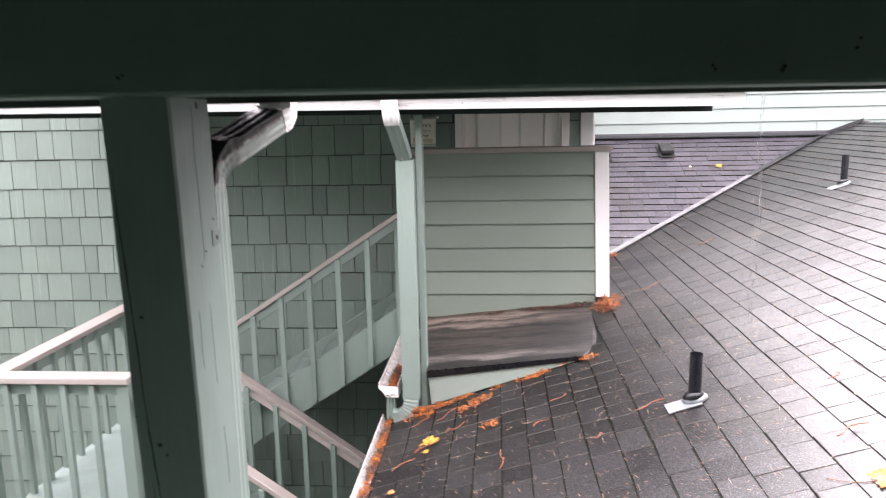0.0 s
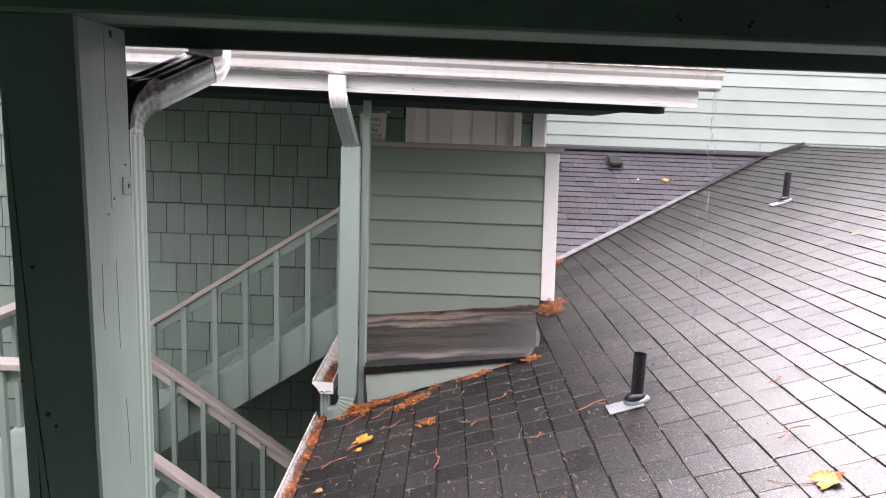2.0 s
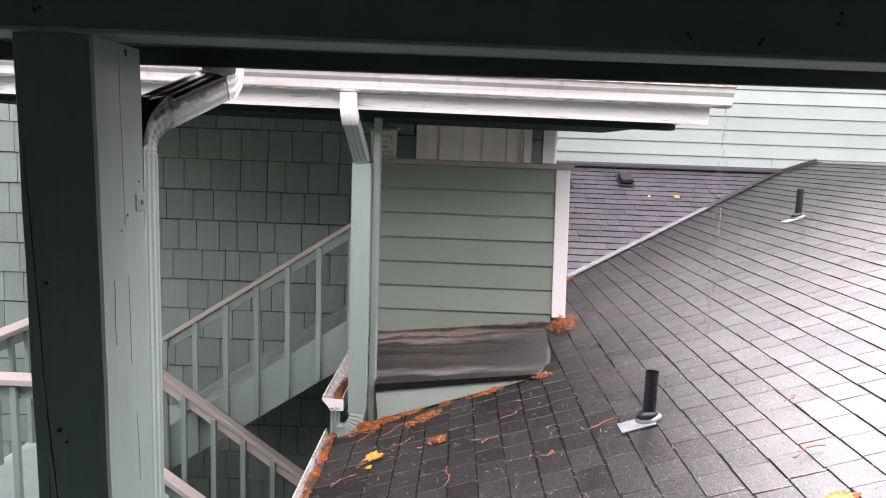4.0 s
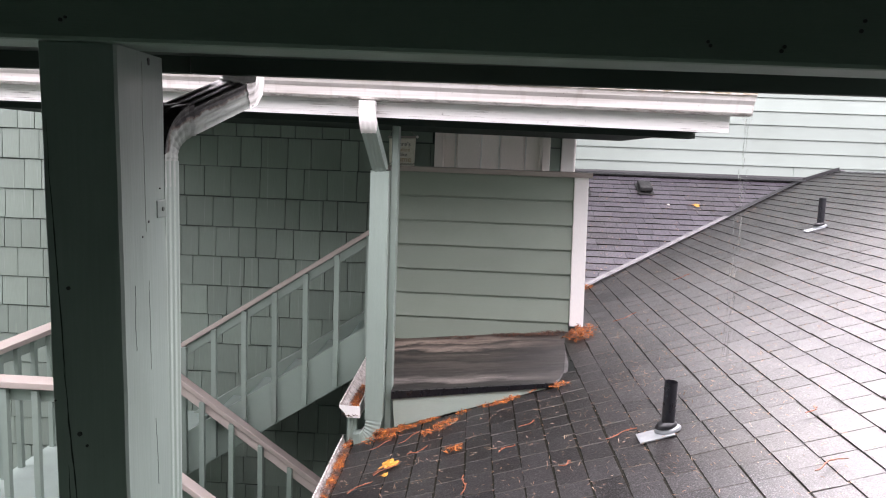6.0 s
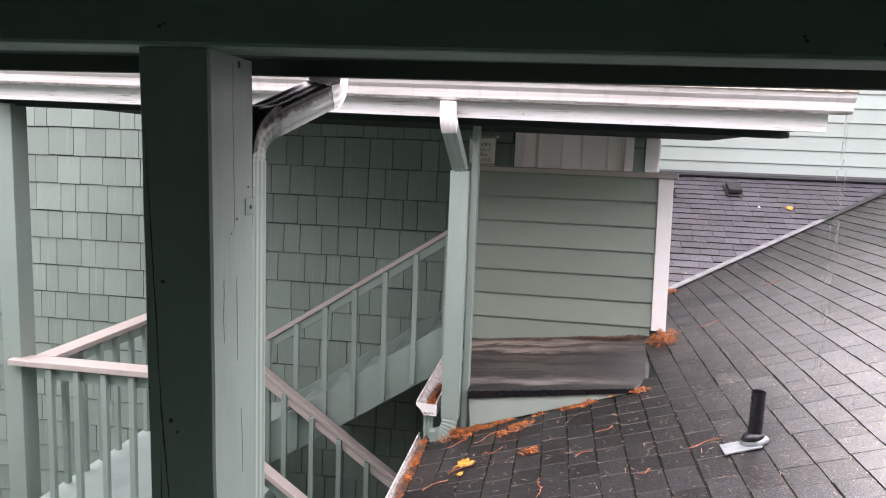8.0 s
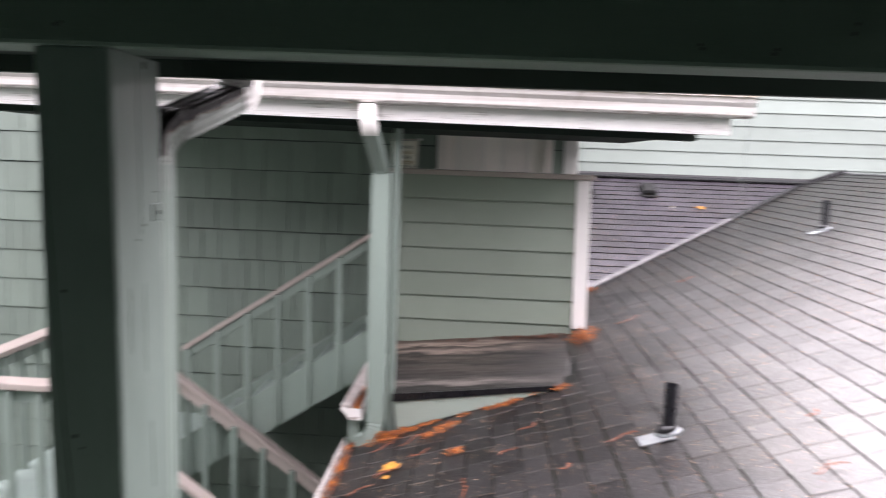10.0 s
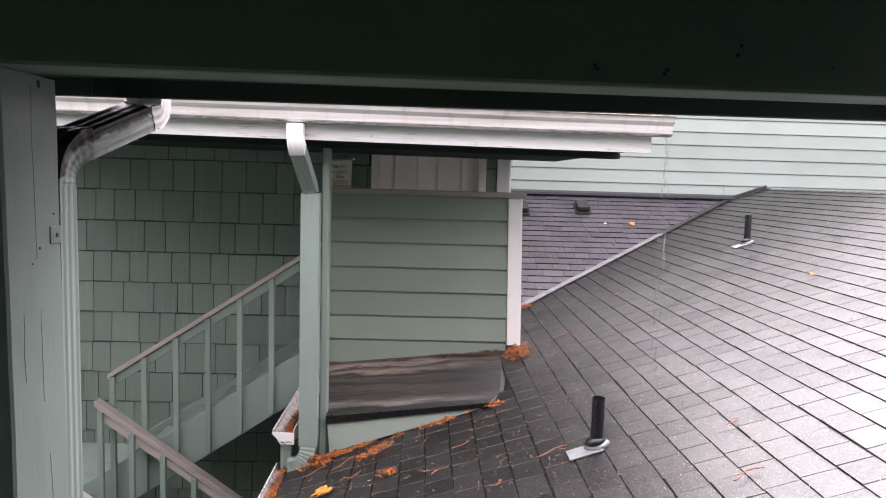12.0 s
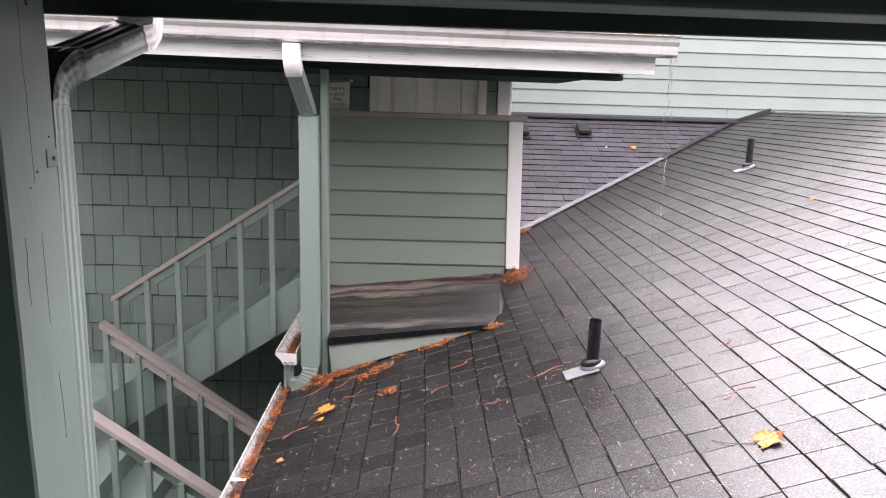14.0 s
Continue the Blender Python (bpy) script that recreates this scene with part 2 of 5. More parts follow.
M_ABS = plain("black_plastic_pipe", (0.012, 0.012, 0.016), 0.3)
M_LEAD = plain("grey_tin_flashing", (0.42, 0.445, 0.46), 0.35, 0.55, 0.3, 12)
# Moss and dirt, dark enough to carry the shadow under each butt as well.
M_MOSS_SHADE = plain("mossy_shaded_butt_edge", (0.010, 0.011, 0.007), 0.85, 0, 0.6, 50)
M_GRIME_SHADE = plain("dirt_and_shade_at_course_foot", (0.019, 0.017, 0.0115), 0.65, 0, 0.6, 70)
for _m in (M_MOSS_SHADE, M_GRIME_SHADE):
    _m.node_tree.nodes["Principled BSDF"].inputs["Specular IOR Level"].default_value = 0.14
# Near side edges only: the light they catch is painted in as pale grey.
M_CUT_LIT = plain("lit_cut_shingle_edge", (0.25, 0.23, 0.215), 0.8, 0, 0.5, 60)
M_RUBBER = plain("black_rubber", (0.02, 0.02, 0.022), 0.35)
M_DRIP = plain("black_drip_edge", (0.008, 0.008, 0.01), 0.3)
M_VALLEY = plain("valley_tin", (0.15, 0.145, 0.15), 0.5, 0.1, 0.35, 9)


def needles(name, c, d, rough=0.7):
    """Wet needles, each of a tone of its own from fresh to rotten."""
    m = Mat(name, rough)
    m.geo()
    m.colour(m.mix(m.grey(m.island(), 0.3, 0.8), m.mix(m.grey(m.noise(30, 4), 0.4, 0.62), c, d), d))
    return m.m


M_NEEDLE = needles("cedar_needles", (0.60, 0.19, 0.025), (0.17, 0.04, 0.01))
M_DULL = needles("rotten_needles", (0.20, 0.07, 0.032), (0.05, 0.03, 0.022))
M_PALE = needles("pale_needles", (0.52, 0.38, 0.27), (0.36, 0.20, 0.12), 0.6)
M_TWIG = plain("red_twig", (0.30, 0.09, 0.04), 0.6, 0, 0.4, 60)
M_YELLOW = plain("yellow_leaf", (0.58, 0.27, 0.04), 0.5, 0, 0.4, 25)
M_MAPLE = Mat("maple_leaf", 0.75, 0.0, 0.2)
_r = M_MAPLE.n.new("ShaderNodeVectorMath")
_r.operation = "LENGTH"
M_MAPLE.l.new(M_MAPLE.co, _r.inputs[0])
_c = M_MAPLE.ramp(M_MAPLE.grey(_r.outputs["Value"], 0.0, 0.062), [(0.1, (0.40, 0.21, 0.08)), (0.50, (0.44, 0.15, 0.025)), (0.95, (0.20, 0.05, 0.012))])
M_MAPLE.colour(M_MAPLE.mix(M_MAPLE.grey(M_MAPLE.noise(70, 4), 0.45, 0.7), _c, (0.46, 0.27, 0.11)))
M_MAPLE = M_MAPLE.m
M_NAIL = plain("nail_head", (0.02, 0.02, 0.02), 0.5)
M_GROUND = plain("wet_gravel", (0.06, 0.06, 0.057), 0.6, 0, 0.5, 40)
M_CLOTH = plain("canvas_banner", (0.80, 0.74, 0.65), 0.85, 0, 0.15, 50)
M_INK = plain("banner_ink", (0.07, 0.07, 0.07), 0.8)
M_INKGOLD = plain("banner_gold_ink", (0.40, 0.25, 0.09), 0.8)
M_WATER = Mat("rain_water", 0.02).m
M_WATER.node_tree.nodes["Principled BSDF"].inputs["Transmission Weight"].default_value = 1.0
M_WATER.node_tree.nodes["Principled BSDF"].inputs["IOR"].default_value = 1.33
M_LEAFGREEN = plain("far_foliage", (0.09, 0.10, 0.03), 0.6, 0, 0.5, 4)


# ---- mesh helpers ----
def box(bm, lo, hi, bevel=0.0, m=None):
    c = [(a + b) / 2 for a, b in zip(lo, hi)]
    d = [max(abs(b - a), 1e-4) for a, b in zip(lo, hi)]
    r = bmesh.ops.create_cube(bm, size=1.0, matrix=Matrix.LocRotScale(c, None, d))
    vs = r["verts"]
    if bevel:
        es = list({e for v in vs for e in v.link_edges})
        vs = [v for v in bmesh.ops.bevel(bm, geom=es, offset=bevel, segments=2, affect="EDGES", profile=0.6)["verts"]]
    if m is not None:
        bmesh.ops.transform(bm, matrix=m, verts=list(set(vs)))
    return vs


def extrude_profile(bm, pts, a, b, axis="x", shift=None):
    """Sweeps a closed 2D profile between a and b along an axis. shift(t) adds an offset at each end."""
    rings = []
    for t in (a, b):
        ring = []
        for u, v in pts:
            p = (t, u, v) if axis == "x" else (u, t, v) if axis == "y" else (u, v, t)
            if shift:
                p = tuple(i + j for i, j in zip(p, shift(t)))
            ring.append(bm.verts.new(p))
        rings.append(ring)
    n = len(pts)
    for k in range(n):
        bm.faces.new((rings[0][k], rings[0][(k + 1) % n], rings[1][(k + 1) % n], rings[1][k]))
    bm.faces.new(rings[0][::-1])
    bm.faces.new(rings[1])


def mesh_of(name, bm, material, smooth=False):
    bmesh.ops.recalc_face_normals(bm, faces=bm.faces)
    me = bpy.data.meshes.new(name)
    bm.to_mesh(me)
    bm.free()
    me.materials.append(material)
    if smooth:
        for p in me.polygons:
            p.use_smooth = True
    return me


def part(name, bm, material, parent, label="", smooth=False):
    ob = new(name, mesh_of(name, bm, material, smooth))
    ob.parent = parent
    if label:
        ob["label"] = label
    return ob


def thing(name, bm, material, label, category, group="", kind="", smooth=False):
    return tagged(new(name, mesh_of(name, bm, material, smooth)), label, category, group, kind)


def empty(name, label, category, at=(0, 0, 0), group="", kind=""):
    ob = tagged(new(name), label, category, group, kind)
    ob.location = at
    return ob


def boxpart(name, lo, hi, material, parent, bevel=0.004, label="", m=None):
    bm = bmesh.new()
    box(bm, lo, hi, bevel, m)
    return part(name, bm, material, parent, label)


def tube(bm, p, q, r, seg=20, r2=None):
    p, q = Vector(p), Vector(q)
    d = q - p
    m = Matrix.Translation((p + q) / 2) @ d.to_track_quat("Z", "Y").to_matrix().to_4x4()
    bmesh.ops.create_cone(bm, cap_ends=True, segments=seg, radius1=r, radius2=r if r2 is None else r2, depth=d.length, matrix=m)


def sweep(bm, path, w, d, ribs=3, right=None, crimp=0.0):
    """A ribbed rectangular downspout along a path of points."""
    path = [Vector(p) for p in path]
    prof = []
    for side in range(4):
        n = ribs * 4
        for k in range(n):
            t = k / n * 2 - 1
            bump = 0.0022 * (1 if (k // 2) % 2 else 0)
            h, g = (w / 2, d / 2) if side % 2 == 0 else (d / 2, w / 2)
            u, v = t * h, -(g - bump)
            for _ in range(side):
                u, v = -v, u
            prof.append((u, v))
    rings = []
    for i, p in enumerate(path):
        a = path[max(i - 1, 0)]
        b = path[min(i + 1, len(path) - 1)]
        t = (b - a).normalized()
        x = Vector(right or (1, 0, 0))
        x = (x - t * x.dot(t)).normalized()
        y = t.cross(x)
        f = 1 - crimp * (i % 2)
        rings.append([bm.verts.new(p + (x * u + y * v) * f) for u, v in prof])
    n = len(prof)
    for r, s in zip(rings, rings[1:]):
        for k in range(n):
            bm.faces.new((r[k], r[(k + 1) % n], s[(k + 1) % n], s[k]))
    bm.faces.new(rings[0])
    bm.faces.new(rings[-1])


# ---- plan ----
SLOPE, Z0 = 0.33, 0.126            # main roof: z = Z0 + SLOPE * x
EAVE_X, RIDGE_X = -0.77, 4.43
ROOF_Y0, FAR_Y = 1.55, 9.30
FB, FZ = 0.369, 0.435 - 0.369 * 6.556   # far roof: z = FZ + FB * y
WALL_Y = 6.20                      # shake wall and door wall
PANEL_Y = 5.28
CORNER_X = 0.70


def roof_z(x):
    return Z0 + SLOPE * x


def valley_x(y):
    return (FZ + FB * y - Z0) / SLOPE


# ---- ground ----
bm = bmesh.new()
box(bm, (-400, -400, -3.3), (400, 400, -3.0))
thing("ground", bm, M_GROUND, "dark wet gravel and paving below the building", "ground", kind="structure")

# ---- main roof deck ----
def roof_slab(name, corners, thick, material, label):
    bm = bmesh.new()
    top = [bm.verts.new(c) for c in corners]
    bot = [bm.verts.new((c[0], c[1], c[2] - thick)) for c in corners]
    n = len(corners)
    bm.faces.new(top)
    bm.faces.new(bot[::-1])
    for k in range(n):
        bm.faces.new((top[k], bot[k], bot[(k + 1) % n], top[(k + 1) % n]))
    return thing(name, bm, material, label, "roof", kind="structure")


drop = 0.014
roof = roof_slab("roof_main", [(EAVE_X, ROOF_Y0, roof_z(EAVE_X) - drop), (RIDGE_X, ROOF_Y0, roof_z(RIDGE_X) - drop), (RIDGE_X, FAR_Y, roof_z(RIDGE_X) - drop),
    (valley_x(FAR_Y), FAR_Y, roof_z(valley_x(FAR_Y)) - drop), (CORNER_X, (roof_z(CORNER_X) - FZ) / FB, roof_z(CORNER_X) - drop), (CORNER_X, PANEL_Y + 0.05, roof_z(CORNER_X) - drop),
    (0.42, 4.17, roof_z(0.42) - drop), (-0.54, 4.17, roof_z(-0.54) - drop), (EAVE_X, 4.17, roof_z(EAVE_X) - drop)], 0.10, M_DRIP,
    "low-pitched roof of wet dark grey asphalt shingles littered with needles")
roof_back = roof_slab("roof_back_slope", [(RIDGE_X, ROOF_Y0, roof_z(RIDGE_X)), (RIDGE_X + 4, ROOF_Y0, roof_z(RIDGE_X) - 1.3), (RIDGE_X + 4, FAR_Y, roof_z(RIDGE_X) - 1.3), (RIDGE_X, FAR_Y, roof_z(RIDGE_X))],
    0.1, M_SHINGLE_JOINED, "far slope of the shingle roof falling away behind the ridge")
far_roof = roof_slab("roof_far", [(CORNER_X, 6.40, FZ + FB * 6.40 - drop), (valley_x(6.40), 6.40, FZ + FB * 6.40 - drop), (valley_x(FAR_Y), FAR_Y, FZ + FB * FAR_Y - drop), (CORNER_X, FAR_Y, FZ + FB * FAR_Y - drop)],
    0.10, M_DRIP, "smaller slope of wet purple-grey shingles meeting the far wall")

# ---- far wall ----
wall_far = empty("wall_far", "green lap-sided wall, lightened as lit, with white corner boards", "wall", kind="structure")
boxpart("backing", (CORNER_X, FAR_Y + 0.02, -3), (6.62, FAR_Y + 0.2, 4.2), M_BACK_SHADE, wall_far, 0)


def lap_boards(parent, x0, x1, y, z0, z1, pitch, material, butts=(), shadow_gap=0.007):
    """Overlapping lap siding: each board leans out at its lower edge."""
    z = z1
    # The notch at each board's top is added to draw the shadow line.
    prof = [(y - 0.004, 0.0), (y - 0.025, 0.0), (y - 0.026, 0.002), (y - 0.012, pitch - shadow_gap), (y - 0.003, pitch - shadow_gap), (y - 0.003, pitch + 0.012), (y - 0.001, pitch + 0.012)]
    data = {}
    k = 0
    while z > z0 - 0.01:
        lo = z - pitch
        cuts = [x0] + [c for c in butts if k % 2 == 0] + [x1]
        for a, b in zip(cuts, cuts[1:]):
            key = (round(a, 3), round(b, 3))
            if key not in data:
                bm = bmesh.new()
                extrude_profile(bm, prof, a, b - 0.002)
                data[key] = mesh_of("board", bm, material)
            ob = new("board", data[key])
            ob.parent = parent
            ob.location = (0, 0, lo)
        z = lo
        k += 1


# ---- shake wall with the door ----
wall_shake = empty("wall_shake", "wall clad in sage green painted shake shingles", "wall", kind="structure")
DOOR_X0, DOOR_X1 = -0.41, 0.44
DOOR_Z0 = 0.45
boxpart("backing", (-7.0, WALL_Y + 0.012, -3.0), (DOOR_X0 - 0.07, WALL_Y + 0.2, 3.2), M_BACK_SHADE, wall_shake, 0)
boxpart("backing", (DOOR_X1 + 0.07, WALL_Y + 0.012, -3.0), (CORNER_X - 0.02, WALL_Y + 0.2, 3.2), M_BACK_SHADE, wall_shake, 0)
boxpart("backing", (DOOR_X0 - 0.07, WALL_Y + 0.012, DOOR_Z0 + 2.1), (DOOR_X1 + 0.07, WALL_Y + 0.2, 3.2), M_BACK_SHADE, wall_shake, 0)
boxpart("backing", (DOOR_X0 - 0.07, WALL_Y + 0.012, -3.0), (DOOR_X1 + 0.07, WALL_Y + 0.2, DOOR_Z0), M_BACK_SHADE, wall_shake, 0)
boxpart("return_wall", (CORNER_X - 0.02, WALL_Y + 0.0, -3.0), (CORNER_X, FAR_Y, 3.2), M_SIDING, wall_shake, 0)
bm = bmesh.new()
box(bm, (0.605, WALL_Y - 0.03, -1.0), (CORNER_X + 0.012, WALL_Y + 0.008, 2.4), 0.003)
box(bm, (CORNER_X + 0.001, WALL_Y + 0.008, -1.0), (CORNER_X + 0.03, WALL_Y + 0.1, 2.4), 0.003)
part("corner_board", bm, M_WHITE, wall_shake, "white corner board")

# ---- upper landing and its panel ----
LAND_Z = 0.44
landing = empty("upper_landing", "painted upper landing deck in front of the door", "landing", kind="structure")
boxpart("deck", (-0.74, PANEL_Y + 0.10, LAND_Z - 0.2), (CORNER_X - 0.06, WALL_Y - 0.012, LAND_Z), M_DECK, landing)

panel = empty("parapet", "green lap-sided guard wall with taupe cap and white end board", "guard wall", kind="structure")
boxpart("core", (-0.74, PANEL_Y + 0.004, 0.10), (0.63, PANEL_Y + 0.10, 1.475), M_BACK_SHADE, panel, 0)
bm = bmesh.new()
for v in box(bm, (0.632, PANEL_Y - 0.028, 0.37), (0.735, PANEL_Y + 0.004, 1.474), 0.004):
    v.co.x -= 0.024 * (v.co.z - 0.37)
part("end_board", bm, M_WHITE, panel, "white end board")
bm = bmesh.new()
for v in box(bm, (0.704, PANEL_Y + 0.0045, 0.37), (0.735, PANEL_Y + 0.11, 1.474), 0.004):
    v.co.x -= 0.024 * (v.co.z - 0.37)
part("end_board", bm, M_WHITE, panel, "white end board")
boxpart("cap", (-0.76, PANEL_Y - 0.05, 1.475), (0.735, PANEL_Y + 0.15, 1.512), M_TAUPE, panel, 0.005, "taupe painted cap")

def shelf_edge(v):
    """Where the membrane shelf runs under the shingles, from its front (0) to the guard wall (1)."""
    return 0.425 + 0.70 * v if v < 0.15 else 0.53 + 0.165 * (v - 0.15)


# ---- cricket: membrane shelf between panel and roof ----
cricket = empty("membrane_shelf", "ponding black membrane shelf stained with dirty water", "roof", kind="structure")
bm = bmesh.new()
cols = 26
rowsn = 18
grid = []
for j in range(rowsn + 1):
    v = j / rowsn
    line = []
    for i in range(cols + 1):
        u = i / cols
        xl, xr = -0.56 - 0.16 * v, shelf_edge(v)
        x = xl + (xr - xl) * u
        zl, zr = 0.178 + 0.025 * v, min(0.284 + 0.1 * v, roof_z(xr) - 0.014 + 0.2 * max(0.0, 0.15 - v))
        z = zl + (zr - zl) * u + 0.006 * noise.noise(Vector((x * 3, v * 7, 0.3)))
        edge = 0.012 if i == cols else 0.0
        line.append(bm.verts.new((x, 4.135 + (PANEL_Y - 4.135) * v, z - edge)))
    grid.append(line)
for j in range(rowsn):
    for i in range(cols):
        bm.faces.new((grid[j][i], grid[j][i + 1], grid[j + 1][i + 1], grid[j + 1][i]))
ex = bmesh.ops.extrude_face_region(bm, geom=list(bm.faces))
bmesh.ops.translate(bm, vec=(0, 0, -0.05), verts=[g for g in ex["geom"] if isinstance(g, bmesh.types.BMVert)])
part("membrane", bm, M_MEMBRANE, cricket)
bm = bmesh.new()
for k, (x0, z0v, x1, z1v) in enumerate([(-0.558, 0.178, 0.412, 0.282)]):
    vs = [(x0, 4.118, z0v + 0.004), (x1, 4.118, z1v + 0.004), (x1, 4.118, z1v - 0.022), (x0, 4.118, z0v - 0.042)]
    a = [bm.verts.new(p) for p in vs]
    b = [bm.verts.new((p[0], p[1] + 0.016, p[2])) for p in vs]
    bm.faces.new(a)
    bm.faces.new(b[::-1])
    for i in range(4):
        bm.faces.new((a[i], b[i], b[(i + 1) % 4], a[(i + 1) % 4]))
part("drip_edge", bm, M_DRIP, cricket, "black metal drip edge")
bm = bmesh.new()
vs = [(-0.552, 0.14), (0.425, 0.268), (-0.536, roof_z(-0.54) + 0.01)]
extr = [(x, 4.128, z) for x, z in vs]
a = [bm.verts.new(p) for p in extr]
b = [bm.verts.new((p[0], p[1] + 0.03, p[2])) for p in extr]
bm.faces.new(a)
bm.faces.new(b[::-1])
for i in range(3):
    bm.faces.new((a[i], b[i], b[(i + 1) % 3], a[(i + 1) % 3]))
part("skirt_board", bm, M_SKIRT_LIT, cricket, "green wedge-shaped skirt board, lightened as lit")

# ---- porch roof with fascia and gutter ----
TILT = -0.0095


def lean(x):
    return TILT * (x + 0.4)


porch = empty("porch_roof", "porch roof edge with white fascia over the stair", "roof", kind="structure")


def leaning_box(bm, lo, hi):
    vs = box(bm, lo, hi)
    for v in vs:
        v.co.z += lean(v.co.x)


bm = bmesh.new()
leaning_box(bm, (-3.66, 3.86, 1.785), (1.205, 3.885, 1.99))
part("fascia", bm, M_FASCIA, porch, "weathered white fascia board, paint cracking")
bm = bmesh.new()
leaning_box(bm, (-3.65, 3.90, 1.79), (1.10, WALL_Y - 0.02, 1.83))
part("soffit", bm, M_CEIL_SHADE, porch, "green soffit, its shade in the colour")
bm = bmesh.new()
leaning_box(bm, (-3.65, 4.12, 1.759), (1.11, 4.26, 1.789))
part("header", bm, M_CEIL_SHADE, porch, "green header beam, its shade in the colour")
bm = bmesh.new()
pts = [(3.80, 2.0), (6.4, 2.86), (6.4, 2.80), (3.80, 1.975)]
extrude_profile(bm, pts, -3.68, 1.24, "x", lambda t: (0, 0, lean(t)))
part("roofing", bm, M_SHINGLE_JOINED, porch)

gutter = empty("gutter", "white aluminium eaves gutter streaked with grime", "gutter")
G = [(3.857, 1.99), (3.857, 1.872), (3.785, 1.872), (3.772, 1.885), (3.766, 1.925), (3.748, 1.945), (3.742, 1.968), (3.730, 1.972), (3.730, 1.990), (3.742, 1.990), (3.744, 1.98), (3.752, 1.955), (3.772, 1.93), (3.778, 1.888), (3.788, 1.878), (3.852, 1.878), (3.852, 1.99)]
bm = bmesh.new()
extrude_profile(bm, G, -3.70, 1.285, "x", lambda t: (0, 0, lean(t)))
part("trough", bm, M_GUTTER, gutter)
bm = bmesh.new()
Gend = [(3.857, 1.99), (3.857, 1.872), (3.785, 1.872), (3.772, 1.885), (3.766, 1.925), (3.748, 1.945), (3.742, 1.968), (3.730, 1.972), (3.730, 1.990)]
extrude_profile(bm, Gend, 1.286, 1.289, "x", lambda t: (0, 0, lean(t)))
part("end_cap", bm, M_GUTTER, gutter)

# ---- column with downspout ----
column = empty("column", "green painted timber column carrying the porch roof", "column")
boxpart("post", (-0.600, 4.15, roof_z(-0.6)), (-0.561, 4.255, 1.758), M_TRIMGREEN, column, 0.006)
spout = empty("downspout", "green ribbed downspout running down the column", "downspout")
bm = bmesh.new()
bend = [(-0.690, 3.79, 1.866), (-0.690, 3.79, 1.80)]
for k in range(1, 10):
    t = k / 9 * radians(58)
    bend.append((-0.690 + 0.006 * t, 3.79 + 0.085 * (1 - math.cos(t)), 1.80 - 0.085 * math.sin(t)))
sweep(bm, bend, 0.082, 0.070, 3)
part("outlet_elbow", bm, M_WHITE, spout, "white outlet elbow")
bm = bmesh.new()
sweep(bm, [(-0.685, 3.826, 1.735), (-0.664, 4.02, 1.575), (-0.659, 4.07, 1.535), (-0.656, 4.095, 1.50), (-0.655, 4.10, 1.47)], 0.080, 0.066)
part("offset_elbow", bm, M_TRIMGREEN, spout, "green slanting elbow")
bm = bmesh.new()
sweep(bm, [(-0.655, 4.10, 1.506), (-0.655, 4.10, 1.500)], 0.107, 0.082, 1)
part("joint", bm, M_NAIL, spout, "rusty dark joint")
bm = bmesh.new()
sweep(bm, [(-0.655, 4.10, 1.50), (-0.655, 4.10, 0.02)], 0.105, 0.08, 1)
part("pipe", bm, M_TRIMGREEN, spout)
bm = bmesh.new()
arc = []
for k in range(17):
    t = k / 16 * math.pi / 2
    arc.append((-0.655 - 0.085 * (1 - math.cos(t)), 4.10 - 0.02 * t, 0.02 - 0.125 * math.sin(t)))
arc += [(-0.752, 4.066, -0.106), (-0.768, 4.065, -0.107)]
sweep(bm, arc, 0.080, 0.095, 1, (0, 1, 0), 0.07)
part("shoe_elbow", bm, M_TRIMGREEN, spout, "crimped outlet elbow")

# ---- small side gutter and eave gutter ----
def k_gutter(bm, x_in, side, z, y0, y1, w=0.125, h=0.085, lower=0.0):
    """An eaves gutter along y; side is -1 where its open lip looks to -x."""
    o = x_in
    pts = [(o, z - lower), (o, z - h), (o + side * w * 0.62, z - h), (o + side * w * 0.78, z - h * 0.6), (o + side * w, z - 0.02), (o + side * w, z), (o + side * (w - 0.008), z),
        (o + side * (w - 0.008), z - 0.02), (o + side * w * 0.72, z - h * 0.6), (o + side * w * 0.6, z - h + 0.005), (o + side * 0.005, z - h + 0.005), (o + side * 0.005, z - lower)]
    extrude_profile(bm, pts, y0, y1, "y")


side_gutter = empty("side_gutter", "white gutter along the landing with rusty needles inside", "gutter")
bm = bmesh.new()
k_gutter(bm, -0.735, -1, 0.115, 4.06, PANEL_Y + 0.1)
part("trough", bm, M_GUTTER, side_gutter)
bm = bmesh.new()
extrude_profile(bm, [(-0.735, 0.10), (-0.735, 0.03), (-0.8125, 0.03), (-0.8325, 0.064), (-0.86, 0.09), (-0.86, 0.105)], 4.056, 4.0595, "y")
part("end_cap", bm, M_WHITE, side_gutter)
bm = bmesh.new()
sweep(bm, [(-0.79, 4.12, 0.03), (-0.79, 4.12, -0.14)], 0.06, 0.045)
part("outlet", bm, M_TRIMGREEN, side_gutter)
eave_gutter = empty("eave_gutter", "white eave gutter clogged with orange cedar needles", "gutter")
bm = bmesh.new()
k_gutter(bm, EAVE_X + 0.005, -1, roof_z(EAVE_X) + 0.012, ROOF_Y0, 4.14, w=0.088, lower=0.03)
part("trough", bm, M_GUTTER, eave_gutter)
